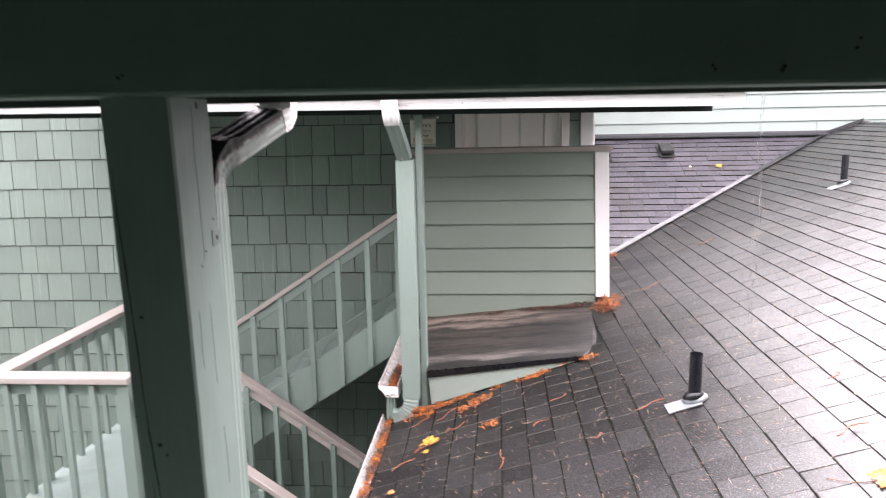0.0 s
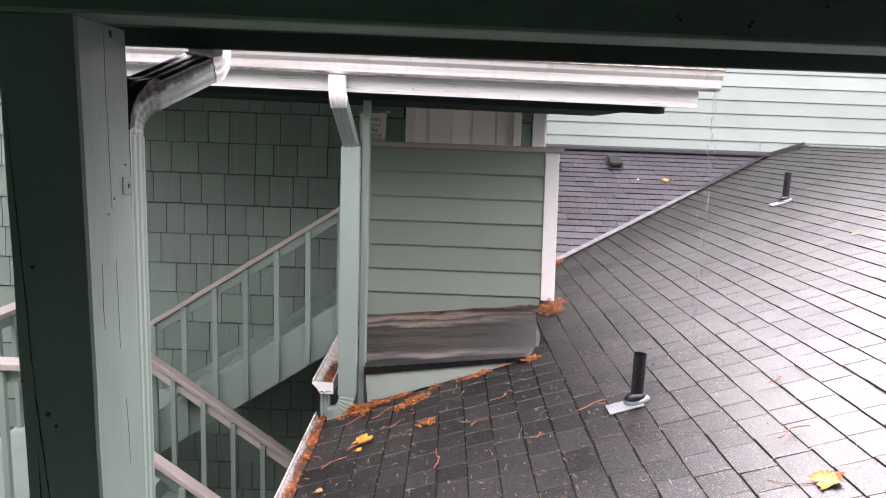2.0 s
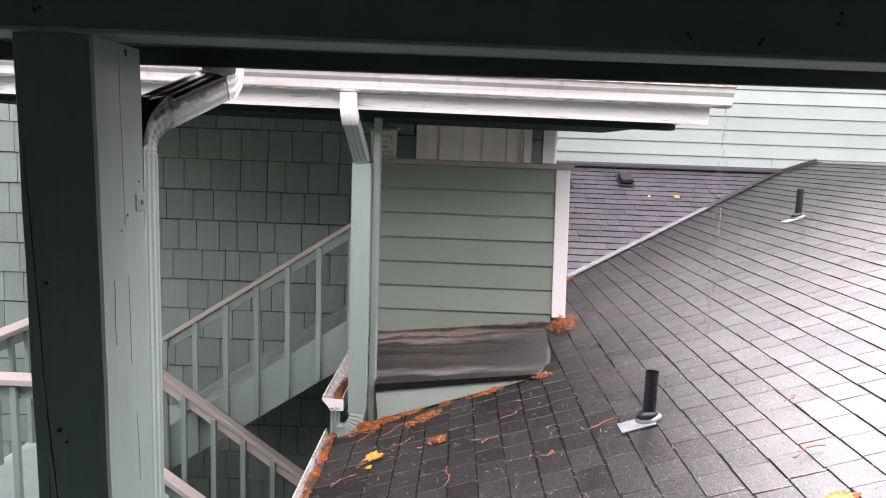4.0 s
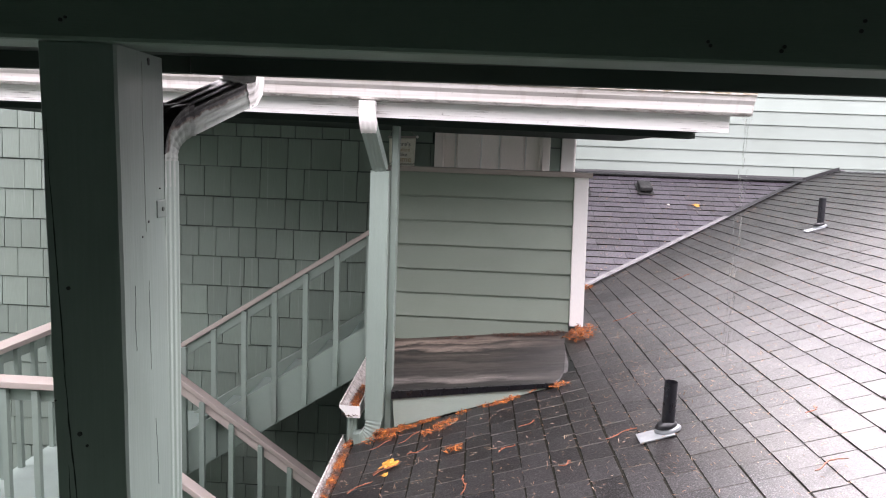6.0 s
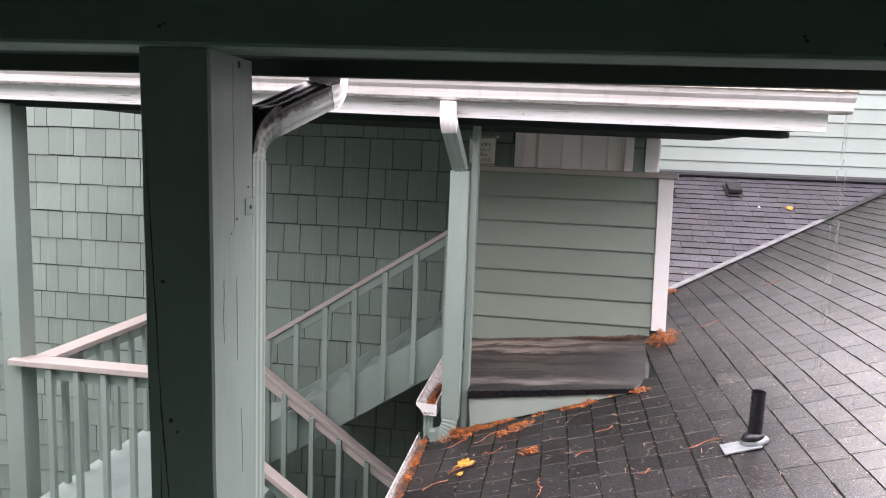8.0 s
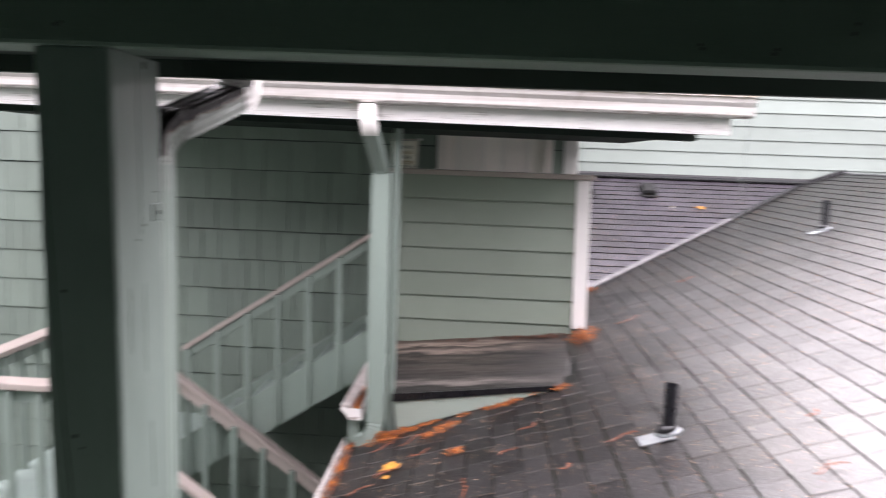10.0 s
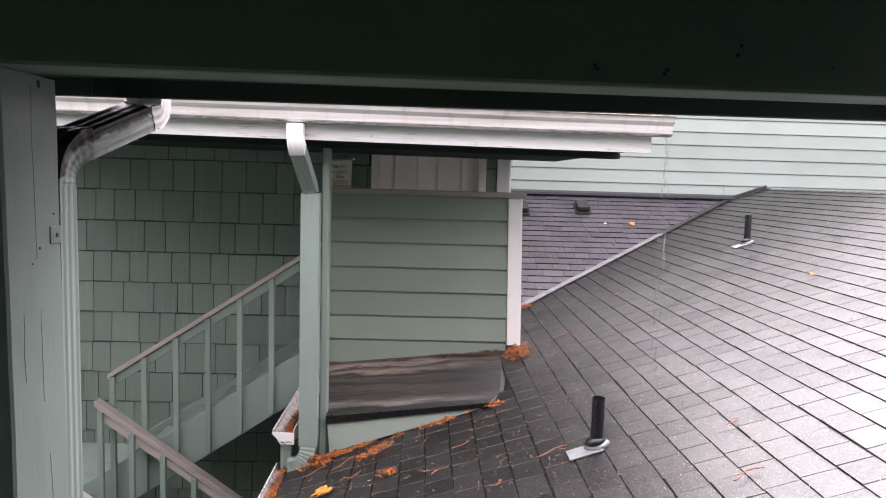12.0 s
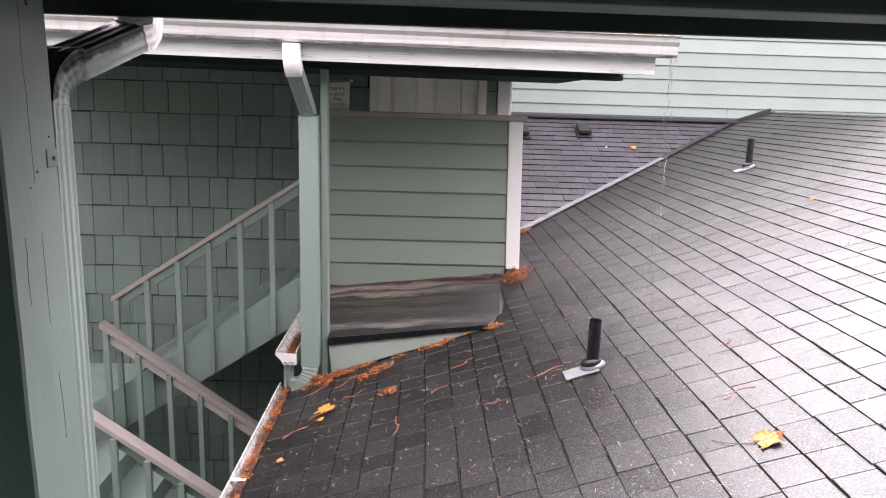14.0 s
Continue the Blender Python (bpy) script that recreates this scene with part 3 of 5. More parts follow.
boxpart("hanger", (EAVE_X - 0.082, 2.99, roof_z(EAVE_X) + 0.006), (EAVE_X - 0.010, 3.012, roof_z(EAVE_X) + 0.010), M_WHITE, eave_gutter, 0)

# ---- stair ----
MY, FY = 5.20, 4.10               # inner and outer guard lines
MID_Z = -0.81
MID_X1 = -2.45
MID_X0 = -3.42
stair = empty("stair", "green timber switchback stair with taupe handrails", "stairs")
S2 = 0.655                         # pitch of both flights
boxpart("mid_landing", (MID_X0, FY - 0.05, MID_Z - 0.18), (MID_X1, WALL_Y - 0.012, MID_Z), M_DECK, stair)


def slanted(name, x0, x1, y0, y1, z_at, top, bottom, material, parent, label="", square=False):
    """A board in the plane of a flight, between heights top and bottom over the line z_at(x)."""
    bm = bmesh.new()
    vs = [(x0, z_at(x0) + bottom), (x1, z_at(x1) + bottom), (x1, z_at(x1) + top), (x0, z_at(x0) + top)]
    a = [bm.verts.new((x, y0, z)) for x, z in vs]
    b = [bm.verts.new((x, y1, z)) for x, z in vs]
    bm.faces.new(a)
    bm.faces.new(b[::-1])
    for i in range(4):
        bm.faces.new((a[i], b[i], b[(i + 1) % 4], a[(i + 1) % 4]))
    bmesh.ops.recalc_face_normals(bm, faces=bm.faces)
    bmesh.ops.bevel(bm, geom=list(bm.edges), offset=0.004, segments=1, affect="EDGES")
    return part(name, bm, material, parent, label)


def rail2(x):
    return 0.115 + S2 * (x + 2.287)


slanted("handrail", -2.30, -0.76, MY - 0.045, MY + 0.045, rail2, 0.0, -0.04, M_TAUPE, stair, "taupe handrail")
slanted("rail_board", -2.28, -0.76, MY - 0.018, MY + 0.018, rail2, -0.04, -0.12, M_TRIMGREEN, stair)
slanted("stringer", -2.62, -0.74, MY - 0.02, MY + 0.02, rail2, -0.725, -1.08, M_TRIMGREEN, stair)
slanted("stringer", -2.62, -0.74, WALL_Y - 0.06, WALL_Y - 0.02, rail2, -0.725, -1.08, M_TRIMGREEN, stair)
for k in range(9):
    x = -2.262 + 0.2315 * k
    if x < -0.76:
        boxpart("baluster", (x - 0.019, MY - 0.055, rail2(x) - 1.05), (x + 0.019, MY - 0.0205, rail2(x) - 0.045), M_TRIMGREEN, stair, 0.003)
for k in range(7):
    x = -2.20 + 0.285 * k
    z = MID_Z + 0.186 * (k + 1)
    if z < LAND_Z - 0.05 and x < -0.8:
        boxpart("tread", (x - 0.02, MY + 0.021, z - 0.04), (min(x + 0.285, -0.745), WALL_Y - 0.061, z), M_DECK, stair)
        boxpart("riser", (x, MY + 0.021, z - 0.185), (x + 0.018, WALL_Y - 0.061, z - 0.041), M_DECK, stair, 0)


def rail1(x):
    return -0.060 - 0.712 * (x + 2.335)


def rail1b(x):
    return -0.336 - 0.714 * (x + 1.964)


slanted("handrail", -2.345, -0.45, MY - 0.165, MY - 0.075, rail1, 0.0, -0.045, M_TAUPE, stair, "taupe handrail")
slanted("rail_board", -2.33, -0.45, MY - 0.145, MY - 0.095, rail1, -0.045, -0.125, M_TAUPE, stair)
slanted("handrail", -2.45, -0.45, FY - 0.045, FY + 0.045, rail1b, 0.0, -0.045, M_TAUPE, stair, "taupe handrail")
slanted("rail_board", -2.45, -0.45, FY - 0.018, FY + 0.018, rail1b, -0.045, -0.12, M_TRIMGREEN, stair)
slanted("stringer", -2.45, -0.2, MY - 0.14, MY - 0.10, rail1, -0.80, -1.10, M_TRIMGREEN, stair)
slanted("stringer", -2.45, -0.2, FY - 0.02, FY + 0.02, rail1b, -0.95, -1.25, M_TRIMGREEN, stair)
for k in range(10):
    x = -2.30 + 0.222 * k
    boxpart("baluster", (x - 0.019, MY - 0.175, rail1(x) - 1.05), (x + 0.019, MY - 0.1405, rail1(x) - 0.05), M_TRIMGREEN, stair, 0.003)
    x = -2.25 + 0.20 * k
    boxpart("baluster", (x - 0.019, FY - 0.055, rail1b(x) - 1.15), (x + 0.019, FY - 0.0205, rail1b(x) - 0.05), M_TRIMGREEN, stair, 0.003)
for k in range(9):
    x = -2.40 + 0.265 * k
    z = MID_Z - 0.186 * (k + 1)
    boxpart("tread", (x - 0.02, FY + 0.021, z - 0.04), (x + 0.27, MY - 0.141, z), M_DECK, stair)
    boxpart("riser", (x + 0.23, FY + 0.021, z - 0.185), (x + 0.248, MY - 0.141, z - 0.041), M_DECK, stair, 0)

guard = empty("landing_guard", "green balustrade with taupe cap round the lower landing", "railing")
GZ = 0.145
boxpart("cap", (MID_X0 - 0.17, FY - 0.07, GZ - 0.04), (-2.47, FY + 0.07, GZ), M_TAUPE, guard, 0.005, "taupe cap")
boxpart("rail_board", (MID_X0, FY - 0.02, GZ - 0.13), (-2.56, FY + 0.02, GZ - 0.04), M_TRIMGREEN, guard)
boxpart("newel", (-2.56, FY - 0.045, MID_Z - 0.1), (-2.48, FY + 0.045, GZ - 0.04), M_TRIMGREEN, guard)
for k in range(12):
    x = -2.72 - 0.195 * k
    if x > MID_X0 + 0.05:
        boxpart("baluster", (x - 0.019, FY - 0.056, MID_Z - 0.12), (x + 0.019, FY - 0.0205, GZ - 0.05), M_TRIMGREEN, guard, 0.003)
boxpart("cap", (MID_X0 - 0.07, FY + 0.0705, GZ - 0.035), (MID_X0 + 0.07, WALL_Y - 0.02, GZ + 0.003), M_TAUPE, guard, 0.005, "taupe cap")
boxpart("rail_board", (MID_X0 - 0.02, FY + 0.03, GZ - 0.13), (MID_X0 + 0.02, WALL_Y - 0.02, GZ - 0.036), M_TRIMGREEN, guard)
for k in range(12):
    y = FY + 0.2 + 0.195 * k
    if y < WALL_Y - 0.05:
        boxpart("baluster", (MID_X0 + 0.0205, y - 0.019, MID_Z - 0.1), (MID_X0 + 0.056, y + 0.019, GZ - 0.05), M_TRIMGREEN, guard, 0.003)
stair_post = empty("stair_post", "green timber post at the landing corner", "column")
boxpart("post", (MID_X0 - 0.24, FY - 0.02, -3.0), (MID_X0 - 0.11, FY + 0.12, 1.80), M_TRIMGREEN, stair_post, 0.006)

# ---- our own balcony: post, beam, eave ----
POST = (-0.961, 1.40, -0.803, 1.612)
near_post = empty("near_post", "rough timber post, green paint cracked and nailed", "column")
bm = bmesh.new()
nz = 60
ring0 = None
cross = []
for (xa, ya), (xb, yb) in zip([(POST[0], POST[1]), (POST[2], POST[1]), (POST[2], POST[3]), (POST[0], POST[3])], [(POST[2], POST[1]), (POST[2], POST[3]), (POST[0], POST[3]), (POST[0], POST[1])]):
    for t in (0.03, 0.25, 0.5, 0.75, 0.97):
        cross.append((xa + (xb - xa) * t, ya + (yb - ya) * t))
for k in range(nz + 1):
    z = 1.789 * k / nz
    ring = []
    for x, y in cross:
        n = noise.noise_vector(Vector((x * 9, y * 9, z * 5))) * 0.0022
        ring.append(bm.verts.new((x + n.x + 0.010 * (0.9 - z), y + n.y, z)))
    if ring0:
        for i in range(len(cross)):
            j = (i + 1) % len(cross)
            bm.faces.new((ring0[i], ring0[j], ring[j], ring[i]))
    else:
        bm.faces.new(ring)
    ring0 = ring
bm.faces.new(ring0)
part("shaft", bm, M_POST, near_post)


def crack(start, length, wander, width, axis, plane, seed, parent):
    """A drying crack: a thin dark wandering sliver a hair proud of the face."""
    rnd = random.Random(seed)
    bm = bmesh.new()
    n = 22
    u = start[0]
    pts = []
    for k in range(n + 1):
        z = start[1] - length * k / n
        u += wander / n + rnd.uniform(-0.0012, 0.0012)
        w = width * math.sin(math.pi * (k + 0.3) / (n + 0.6)) * rnd.uniform(0.6, 1.2)
        pts.append((u, z, w))
    rows_ = []
    for u, z, w in pts:
        off = 0.010 * (0.9 - z)
        line = []
        for du, out in ((-w, 0.0004), (0, 0.0010), (w, 0.0004)):
            p = (u + du + off, plane - out, z) if axis == "y" else (plane + out + off, u + du, z)
            line.append(bm.verts.new(p))
        rows_.append(line)
    for a, b in zip(rows_, rows_[1:]):
        for i in range(2):
            bm.faces.new((a[i], a[i + 1], b[i + 1], b[i]))
    part("crack", bm, M_DARK, parent)


crack((-0.948, 1.64), 0.62, 0.016, 0.0016, "y", POST[1] - 0.0005, 3, near_post)
crack((-0.934, 1.16), 0.45, 0.022, 0.0020, "y", POST[1] - 0.0005, 4, near_post)
crack((-0.932, 0.92), 0.50, 0.008, 0.0022, "y", POST[1] - 0.0005, 6, near_post)
crack((1.505, 1.77), 0.36, 0.006, 0.0004, "x", POST[2] + 0.0005, 7, near_post)
crack((1.452, 1.30), 0.14, 0.004, 0.0007, "x", POST[2] + 0.0005, 8, near_post)
crack((1.515, 1.30), 0.20, 0.004, 0.0006, "x", POST[2] + 0.0005, 9, near_post)
crack((1.53, 0.98), 0.16, 0.004, 0.0006, "x", POST[2] + 0.0005, 10, near_post)
for y, z, r in ((1.537, 1.776, 0.005), (1.538, 1.769, 0.004), (1.52, 1.43, 0.003), (1.58, 1.50, 0.002), (1.49, 1.40, 0.002)):
    bm = bmesh.new()
    off = 0.010 * (0.9 - z)
    tube(bm, (POST[2] - 0.004 + off, y, z), (POST[2] + 0.002 + off, y, z), r, 10)
    part("nail", bm, M_NAIL, near_post)
for x, z, r in ((-0.905, 0.99, 0.005), (-0.890, 0.965, 0.003), (-0.92, 1.30, 0.004), (-0.955, 1.06, 0.002)):
    bm = bmesh.new()
    tube(bm, (x, POST[1] - 0.003, z), (x, POST[1] + 0.004, z), r, 10)
    part("nail", bm, M_NAIL, near_post)
bm = bmesh.new()
box(bm, (POST[2] - 0.008, 1.562, 1.434), (POST[2] - 0.003, 1.609, 1.474), 0.003)
strap = part("strap", bm, M_POST, near_post, "painted over metal strap")
bm = bmesh.new()
tube(bm, (POST[2] - 0.004, 1.588, 1.453), (POST[2] - 0.001, 1.588, 1.453), 0.005, 12)
part("screw", bm, M_SOFFIT_SHADE, strap)

near_spout = empty("near_downspout", "ribbed downspout behind the post with rusty black elbow", "downspout")
bm = bmesh.new()
sweep(bm, [(-0.866, 1.665, 1.56), (-0.866, 1.665, 0.0)], 0.098, 0.078)
part("pipe", bm, M_TRIMGREEN, near_spout)
bm = bmesh.new()
path = [(-0.866, 1.665, 1.50), (-0.866, 1.665, 1.565)]
for k in range(13):
    t = k / 12
    path.append((-0.866 + 0.040 * t * t, 1.665 + 0.077 * t * t, 1.57 + 0.092 * (1 - (1 - t) ** 1.6)))
sweep(bm, path, 0.098, 0.074, 3, None, 0.025)
part("lower_elbow", bm, M_SPOUT, near_spout, "crimped elbow, stained")
bm = bmesh.new()
sweep(bm, [(-0.829, 1.738, 1.661), (-0.748, 1.935, 1.747)], 0.088, 0.066)
part("offset_pipe", bm, M_SPOUT, near_spout, "stained slanting pipe")
bm = bmesh.new()
sweep(bm, [(-0.754, 1.920, 1.741), (-0.746, 1.938, 1.750), (-0.742, 1.948, 1.764), (-0.741, 1.952, 1.782), (-0.741, 1.953, 1.86)], 0.092, 0.070)
part("outlet_elbow", bm, M_WHITE, near_spout, "white outlet elbow")

# BX0 lies beyond view, set so the balcony blocks light from the stair wall.
BX0, BX1 = -3.8, 1.285
BEAM_TILT, BEAM_DROP = -0.005, 0.0095
beam = empty("balcony_beam", "deep dark green timber beam on the near post", "beam", kind="structure")
bm = bmesh.new()
for v in box(bm, (BX0, 1.392, 1.80), (BX1, 1.52, 2.12), 0.009):
    v.co.z += BEAM_TILT * (v.co.x + 0.80) - BEAM_DROP
part("timber", bm, M_BEAM, beam)
rnd = random.Random(5)
for x, z in ((0.32, 1.825), (0.325, 1.818), (0.46, 1.82), (0.455, 1.812), (0.60, 1.87), (0.595, 1.852), (0.78, 1.835), (-0.905, 1.835), (-0.915, 1.83)):
    bm = bmesh.new()
    tube(bm, (x, 1.389, z), (x, 1.396, z), rnd.uniform(0.002, 0.004), 10)
    part("nail", bm, M_NAIL, beam)
eave = empty("balcony_eave", "green boxed eave beyond the beam, shade in its colour", "eave", kind="structure")
boxpart("fascia", (BX0, 1.88, 1.785), (-0.86, 1.905, 2.06), M_SOFFIT_SHADE, eave, 0.003)
boxpart("fascia", (-0.858, 1.88, 1.785), (1.27, 1.905, 2.06), M_SOFFIT_SHADE, eave, 0.003)
boxpart("end_fascia", (1.245, 1.521, 1.785), (1.27, 1.879, 2.06), M_SOFFIT_SHADE, eave, 0.003)
boxpart("soffit_board", (BX0, 1.5205, 1.83), (1.2445, 1.8795, 1.85), M_SOFFIT_SHADE, eave, 0)
boxpart("lid", (BX0, 1.30, 2.125), (BX1, 2.05, 2.16), M_SOFFIT_SHADE, eave, 0)

# ---- our side: floor, walls, ceiling behind the camera ----
bm = bmesh.new()
box(bm, (BX0, -1.6, -0.12), (BX1, 1.5, 0.0))
thing("floor", bm, M_BEAM, "painted timber floor of the covered balcony", "floor", kind="structure")
# Unseen wall in the beam's dark green, chosen to cut bounced light.
bm = bmesh.new()
box(bm, (-9.0, -1.75, -3.0), (9.0, -1.6, 3.2))
thing("wall_back", bm, M_BEAM, "unseen wall closing the back, kept dark to cut bounced light", "wall", kind="structure")
for name, x in (("wall_side_1", BX0 - 0.1), ("wall_side_2", BX1)):
    bm = bmesh.new()
    box(bm, (x, -1.6, -3.0), (x + 0.1, 1.30, 2.45))
    thing(name, bm, M_BEAM, "green side wall of the balcony", "wall", kind="structure")
bm = bmesh.new()
box(bm, (BX0, -1.6, 2.45), (BX1, 1.30, 2.5))
thing("ceiling", bm, M_SOFFIT_SHADE, "painted balcony ceiling, shade in its colour", "ceiling", kind="structure")
# Slab added out of view to keep sky light off the shake wall.
bm = bmesh.new()
extrude_profile(bm, [(2.02, 2.165), (-1.9, 3.75), (-1.9, 3.68), (1.80, 2.165)], BX0, BX1, "x")
thing("balcony_roof", bm, M_SHINGLE_JOINED, "unseen shingled slab added to block sky over the balcony", "roof", kind="structure")
bm = bmesh.new()
box(bm, (BX0, ROOF_Y0 - 0.04, -3.0), (EAVE_X + 5.2, ROOF_Y0 - 0.02, -0.13))
thing("wall_under_roof", bm, M_BEAM, "green wall below the near roof edge", "wall", kind="structure")
bm = bmesh.new()
box(bm, (-0.72, ROOF_Y0 + 0.02, -3.0), (-0.64, 4.12, roof_z(-0.7) - 0.09))
thing("wall_under_eave", bm, M_BEAM, "green wall under the eave beside the stair", "wall", kind="structure")
bm = bmesh.new()
box(bm, (-0.735, 4.16, -3.0), (-0.66, WALL_Y - 0.02, 0.02))
thing("wall_under_landing", bm, M_BEAM, "green wall below the upper landing", "wall", kind="structure")

# Added wall out of view: cuts low sky light reaching the stair wall.
bm = bmesh.new()
box(bm, (-11.2, -12.0, -3.0), (-11.0, 12.0, 3.2))
thing("wall_neighbour", bm, M_BEAM, "unseen dark wall added to block light from the left", "wall", kind="structure")

# ---- door ----
door = empty("door_1", "pale six-panel entrance door, closed", "door", kind="structure")
cx0, cx1 = DOOR_X0, DOOR_X1
boxpart("jamb", (cx0 - 0.068, WALL_Y - 0.035, DOOR_Z0), (cx0, WALL_Y + 0.02, DOOR_Z0 + 2.1), M_DOOR, door, 0.004)
boxpart("jamb", (cx1, WALL_Y - 0.035, DOOR_Z0), (cx1 + 0.068, WALL_Y + 0.02, DOOR_Z0 + 2.1), M_DOOR, door, 0.004)
boxpart("stop", (cx0 + 0.0005, WALL_Y - 0.012, DOOR_Z0), (cx0 + 0.02, WALL_Y + 0.03, DOOR_Z0 + 2.06), M_DOOR, door, 0.003)
boxpart("stop", (cx1 - 0.02, WALL_Y - 0.012, DOOR_Z0), (cx1 - 0.0005, WALL_Y + 0.03, DOOR_Z0 + 2.06), M_DOOR, door, 0.003)
boxpart("leaf", (cx0 + 0.004, WALL_Y + 0.031, DOOR_Z0 + 0.02), (cx1 - 0.004, WALL_Y + 0.07, DOOR_Z0 + 2.05), M_DOOR, door, 0.002)
for xa, xb in ((-0.285, -0.085), (0.085, 0.29)):
    for za, zb in ((0.25, 0.85), (1.0, 1.60), (1.70, 1.95)):
        bm = bmesh.new()
        box(bm, (xa, WALL_Y + 0.016, DOOR_Z0 + za), (xb, WALL_Y + 0.034, DOOR_Z0 + zb), 0.012)
        part("panel", bm, M_DOOR, door)
for x in (-0.30, -0.078, 0.078, 0.302):
    bm = bmesh.new()
    box(bm, (x - 0.006, WALL_Y + 0.021, DOOR_Z0 + 0.2), (x + 0.006, WALL_Y + 0.034, DOOR_Z0 + 1.98), 0.003)
    part("moulding", bm, M_WHITE, door)

# ---- banner ----
banner = empty("banner", "small canvas banner with printed greeting hanging by the door", "banner")
bm = bmesh.new()
nx, nzb = 14, 14
bx0, bx1, bz0, bz1 = -0.862, -0.635, 1.50, 1.725
g = []
for j in range(nzb + 1):
    line = []
    for i in range(nx + 1):
        u, v = i / nx, j / nzb
        x = bx0 + (bx1 - bx0) * u + 0.012 * (1 - v) * (0.5 - u)
        line.append(bm.verts.new((x, 6.10 - 0.012 * math.sin(u * 7 + v) * (1 - v * 0.6), bz0 + (bz1 - bz0) * v + 0.012 * u * v)))
    g.append(line)
for j in range(nzb):
    for i in range(nx):
        bm.faces.new((g[j][i], g[j][i + 1], g[j + 1][i + 1], g[j + 1][i]))
ex = bmesh.ops.extrude_face_region(bm, geom=list(bm.faces))
bmesh.ops.translate(bm, vec=(0, 0.003, 0), verts=[v for v in ex["geom"] if isinstance(v, bmesh.types.BMVert)])
part("cloth", bm, M_CLOTH, banner, "cream canvas", smooth=True)
bm = bmesh.new()
tube(bm, (-0.872, 6.098, 1.737), (-0.628, 6.098, 1.745), 0.006, 10)
part("rod", bm, M_TAUPE, banner)
bm = bmesh.new()
bmesh.ops.create_uvsphere(bm, u_segments=12, v_segments=8, radius=0.012, matrix=Matrix.Translation((-0.622, 6.098, 1.745)))
part("finial", bm, M_WHITE, banner, "white ball end", smooth=True)
bm = bmesh.new()
tube(bm, (-0.63, 6.099, 1.748), (-0.80, 6.16, 1.89), 0.0015, 6)
tube(bm, (-0.866, 6.099, 1.741), (-0.80, 6.16, 1.89), 0.0015, 6)
part("string", bm, M_TAUPE, banner)
for body, x, z, size, mat in (("There's", -0.755, 1.665, 0.052, M_INK), ("no place", -0.752, 1.622, 0.042, M_INKGOLD), ("like", -0.735, 1.58, 0.045, M_INK), ("Home", -0.752, 1.532, 0.068, M_INKGOLD)):
    cu = bpy.data.curves.new("lettering", "FONT")
    cu.body, cu.size, cu.align_x, cu.extrude = body, size, "CENTER", 0.001
    cu.materials.append(mat)
    ob = new("lettering", cu)
    ob.matrix_world = pose(x, 6.082, z, 90, 0, 0)
    ob.parent = banner
bm = bmesh.new()
for k in range(9):
    x = -0.845 + 0.024 * k
    box(bm, (x - 0.016, 6.080, 1.512), (x + 0.016, 6.083, 1.518), 0, Matrix.Translation((x, 0, 1.515)) @ Matrix.Rotation(-0.6, 4, "Y") @ Matrix.Translation((-x, 0, -1.515)))
part("sprig", bm, M_INK, banner, "dark leafy sprig print")

# ---- roof vents, pipes, flashings ----
TILT_M = Matrix.Rotation(-math.atan(SLOPE), 4, "Y")


def on_roof(x, y, turn=0.0, lift=0.0):
    """A pose on the main roof, its z along the roof's normal."""
    return Matrix.Translation((x, y, roof_z(x) + lift)) @ TILT_M @ Matrix.Rotation(turn, 4, "Z")


def vent_pipe(x, y, top, r, label):
    vent = empty("vent_pipe", label, "vent pipe", group="plumbing vents")
    bm = bmesh.new()
    tube(bm, (x, y, roof_z(x) - 0.02), (x, y, top), r, 28)
    for f_ in [f_ for f_ in bm.faces if f_.calc_center_median().z > top - 0.001]:
        res = bmesh.ops.inset_region(bm, faces=[f_], thickness=r * 0.16)
        bmesh.ops.translate(bm, vec=(0, 0, -0.08), verts=list(f_.verts))
    part("pipe", bm, M_ABS, vent, smooth=False)
    bm = bmesh.new()
    w = r * 4.3
    box(bm, (-w * 1.12, -w * 0.60, -0.005), (w * 0.12, w * 0.22, 0.0), 0.0, on_roof(x, y, 0.0, 0.009))
    part("plate", bm, M_LEAD, vent, "dull tin flashing plate")
    bm = bmesh.new()
    m = on_roof(x, y, 0, 0.008)
    bmesh.ops.create_cone(bm, cap_ends=True, segments=28, radius1=r * 2.1, radius2=r * 1.45, depth=r * 0.7, matrix=m @ Matrix.Translation((0, 0, r * 0.35)))
    part("boot", bm, M_LEAD, vent, "tin boot", smooth=True)
    bm = bmesh.new()
    bmesh.ops.create_cone(bm, cap_ends=True, segments=28, radius1=r * 1.75, radius2=r * 1.05, depth=r * 0.75, matrix=on_roof(x, y) @ Matrix.Translation((0, 0, r * 1.25)))
    part("collar", bm, M_RUBBER, vent, "black rubber collar", smooth=True)


vent_pipe(0.815, 3.165, 0.626, 0.0295, "black plastic vent pipe in a tin flashing boot")
vent_pipe(2.93, 6.42, 1.352, 0.0295, "black plastic vent pipe near the roof ridge")


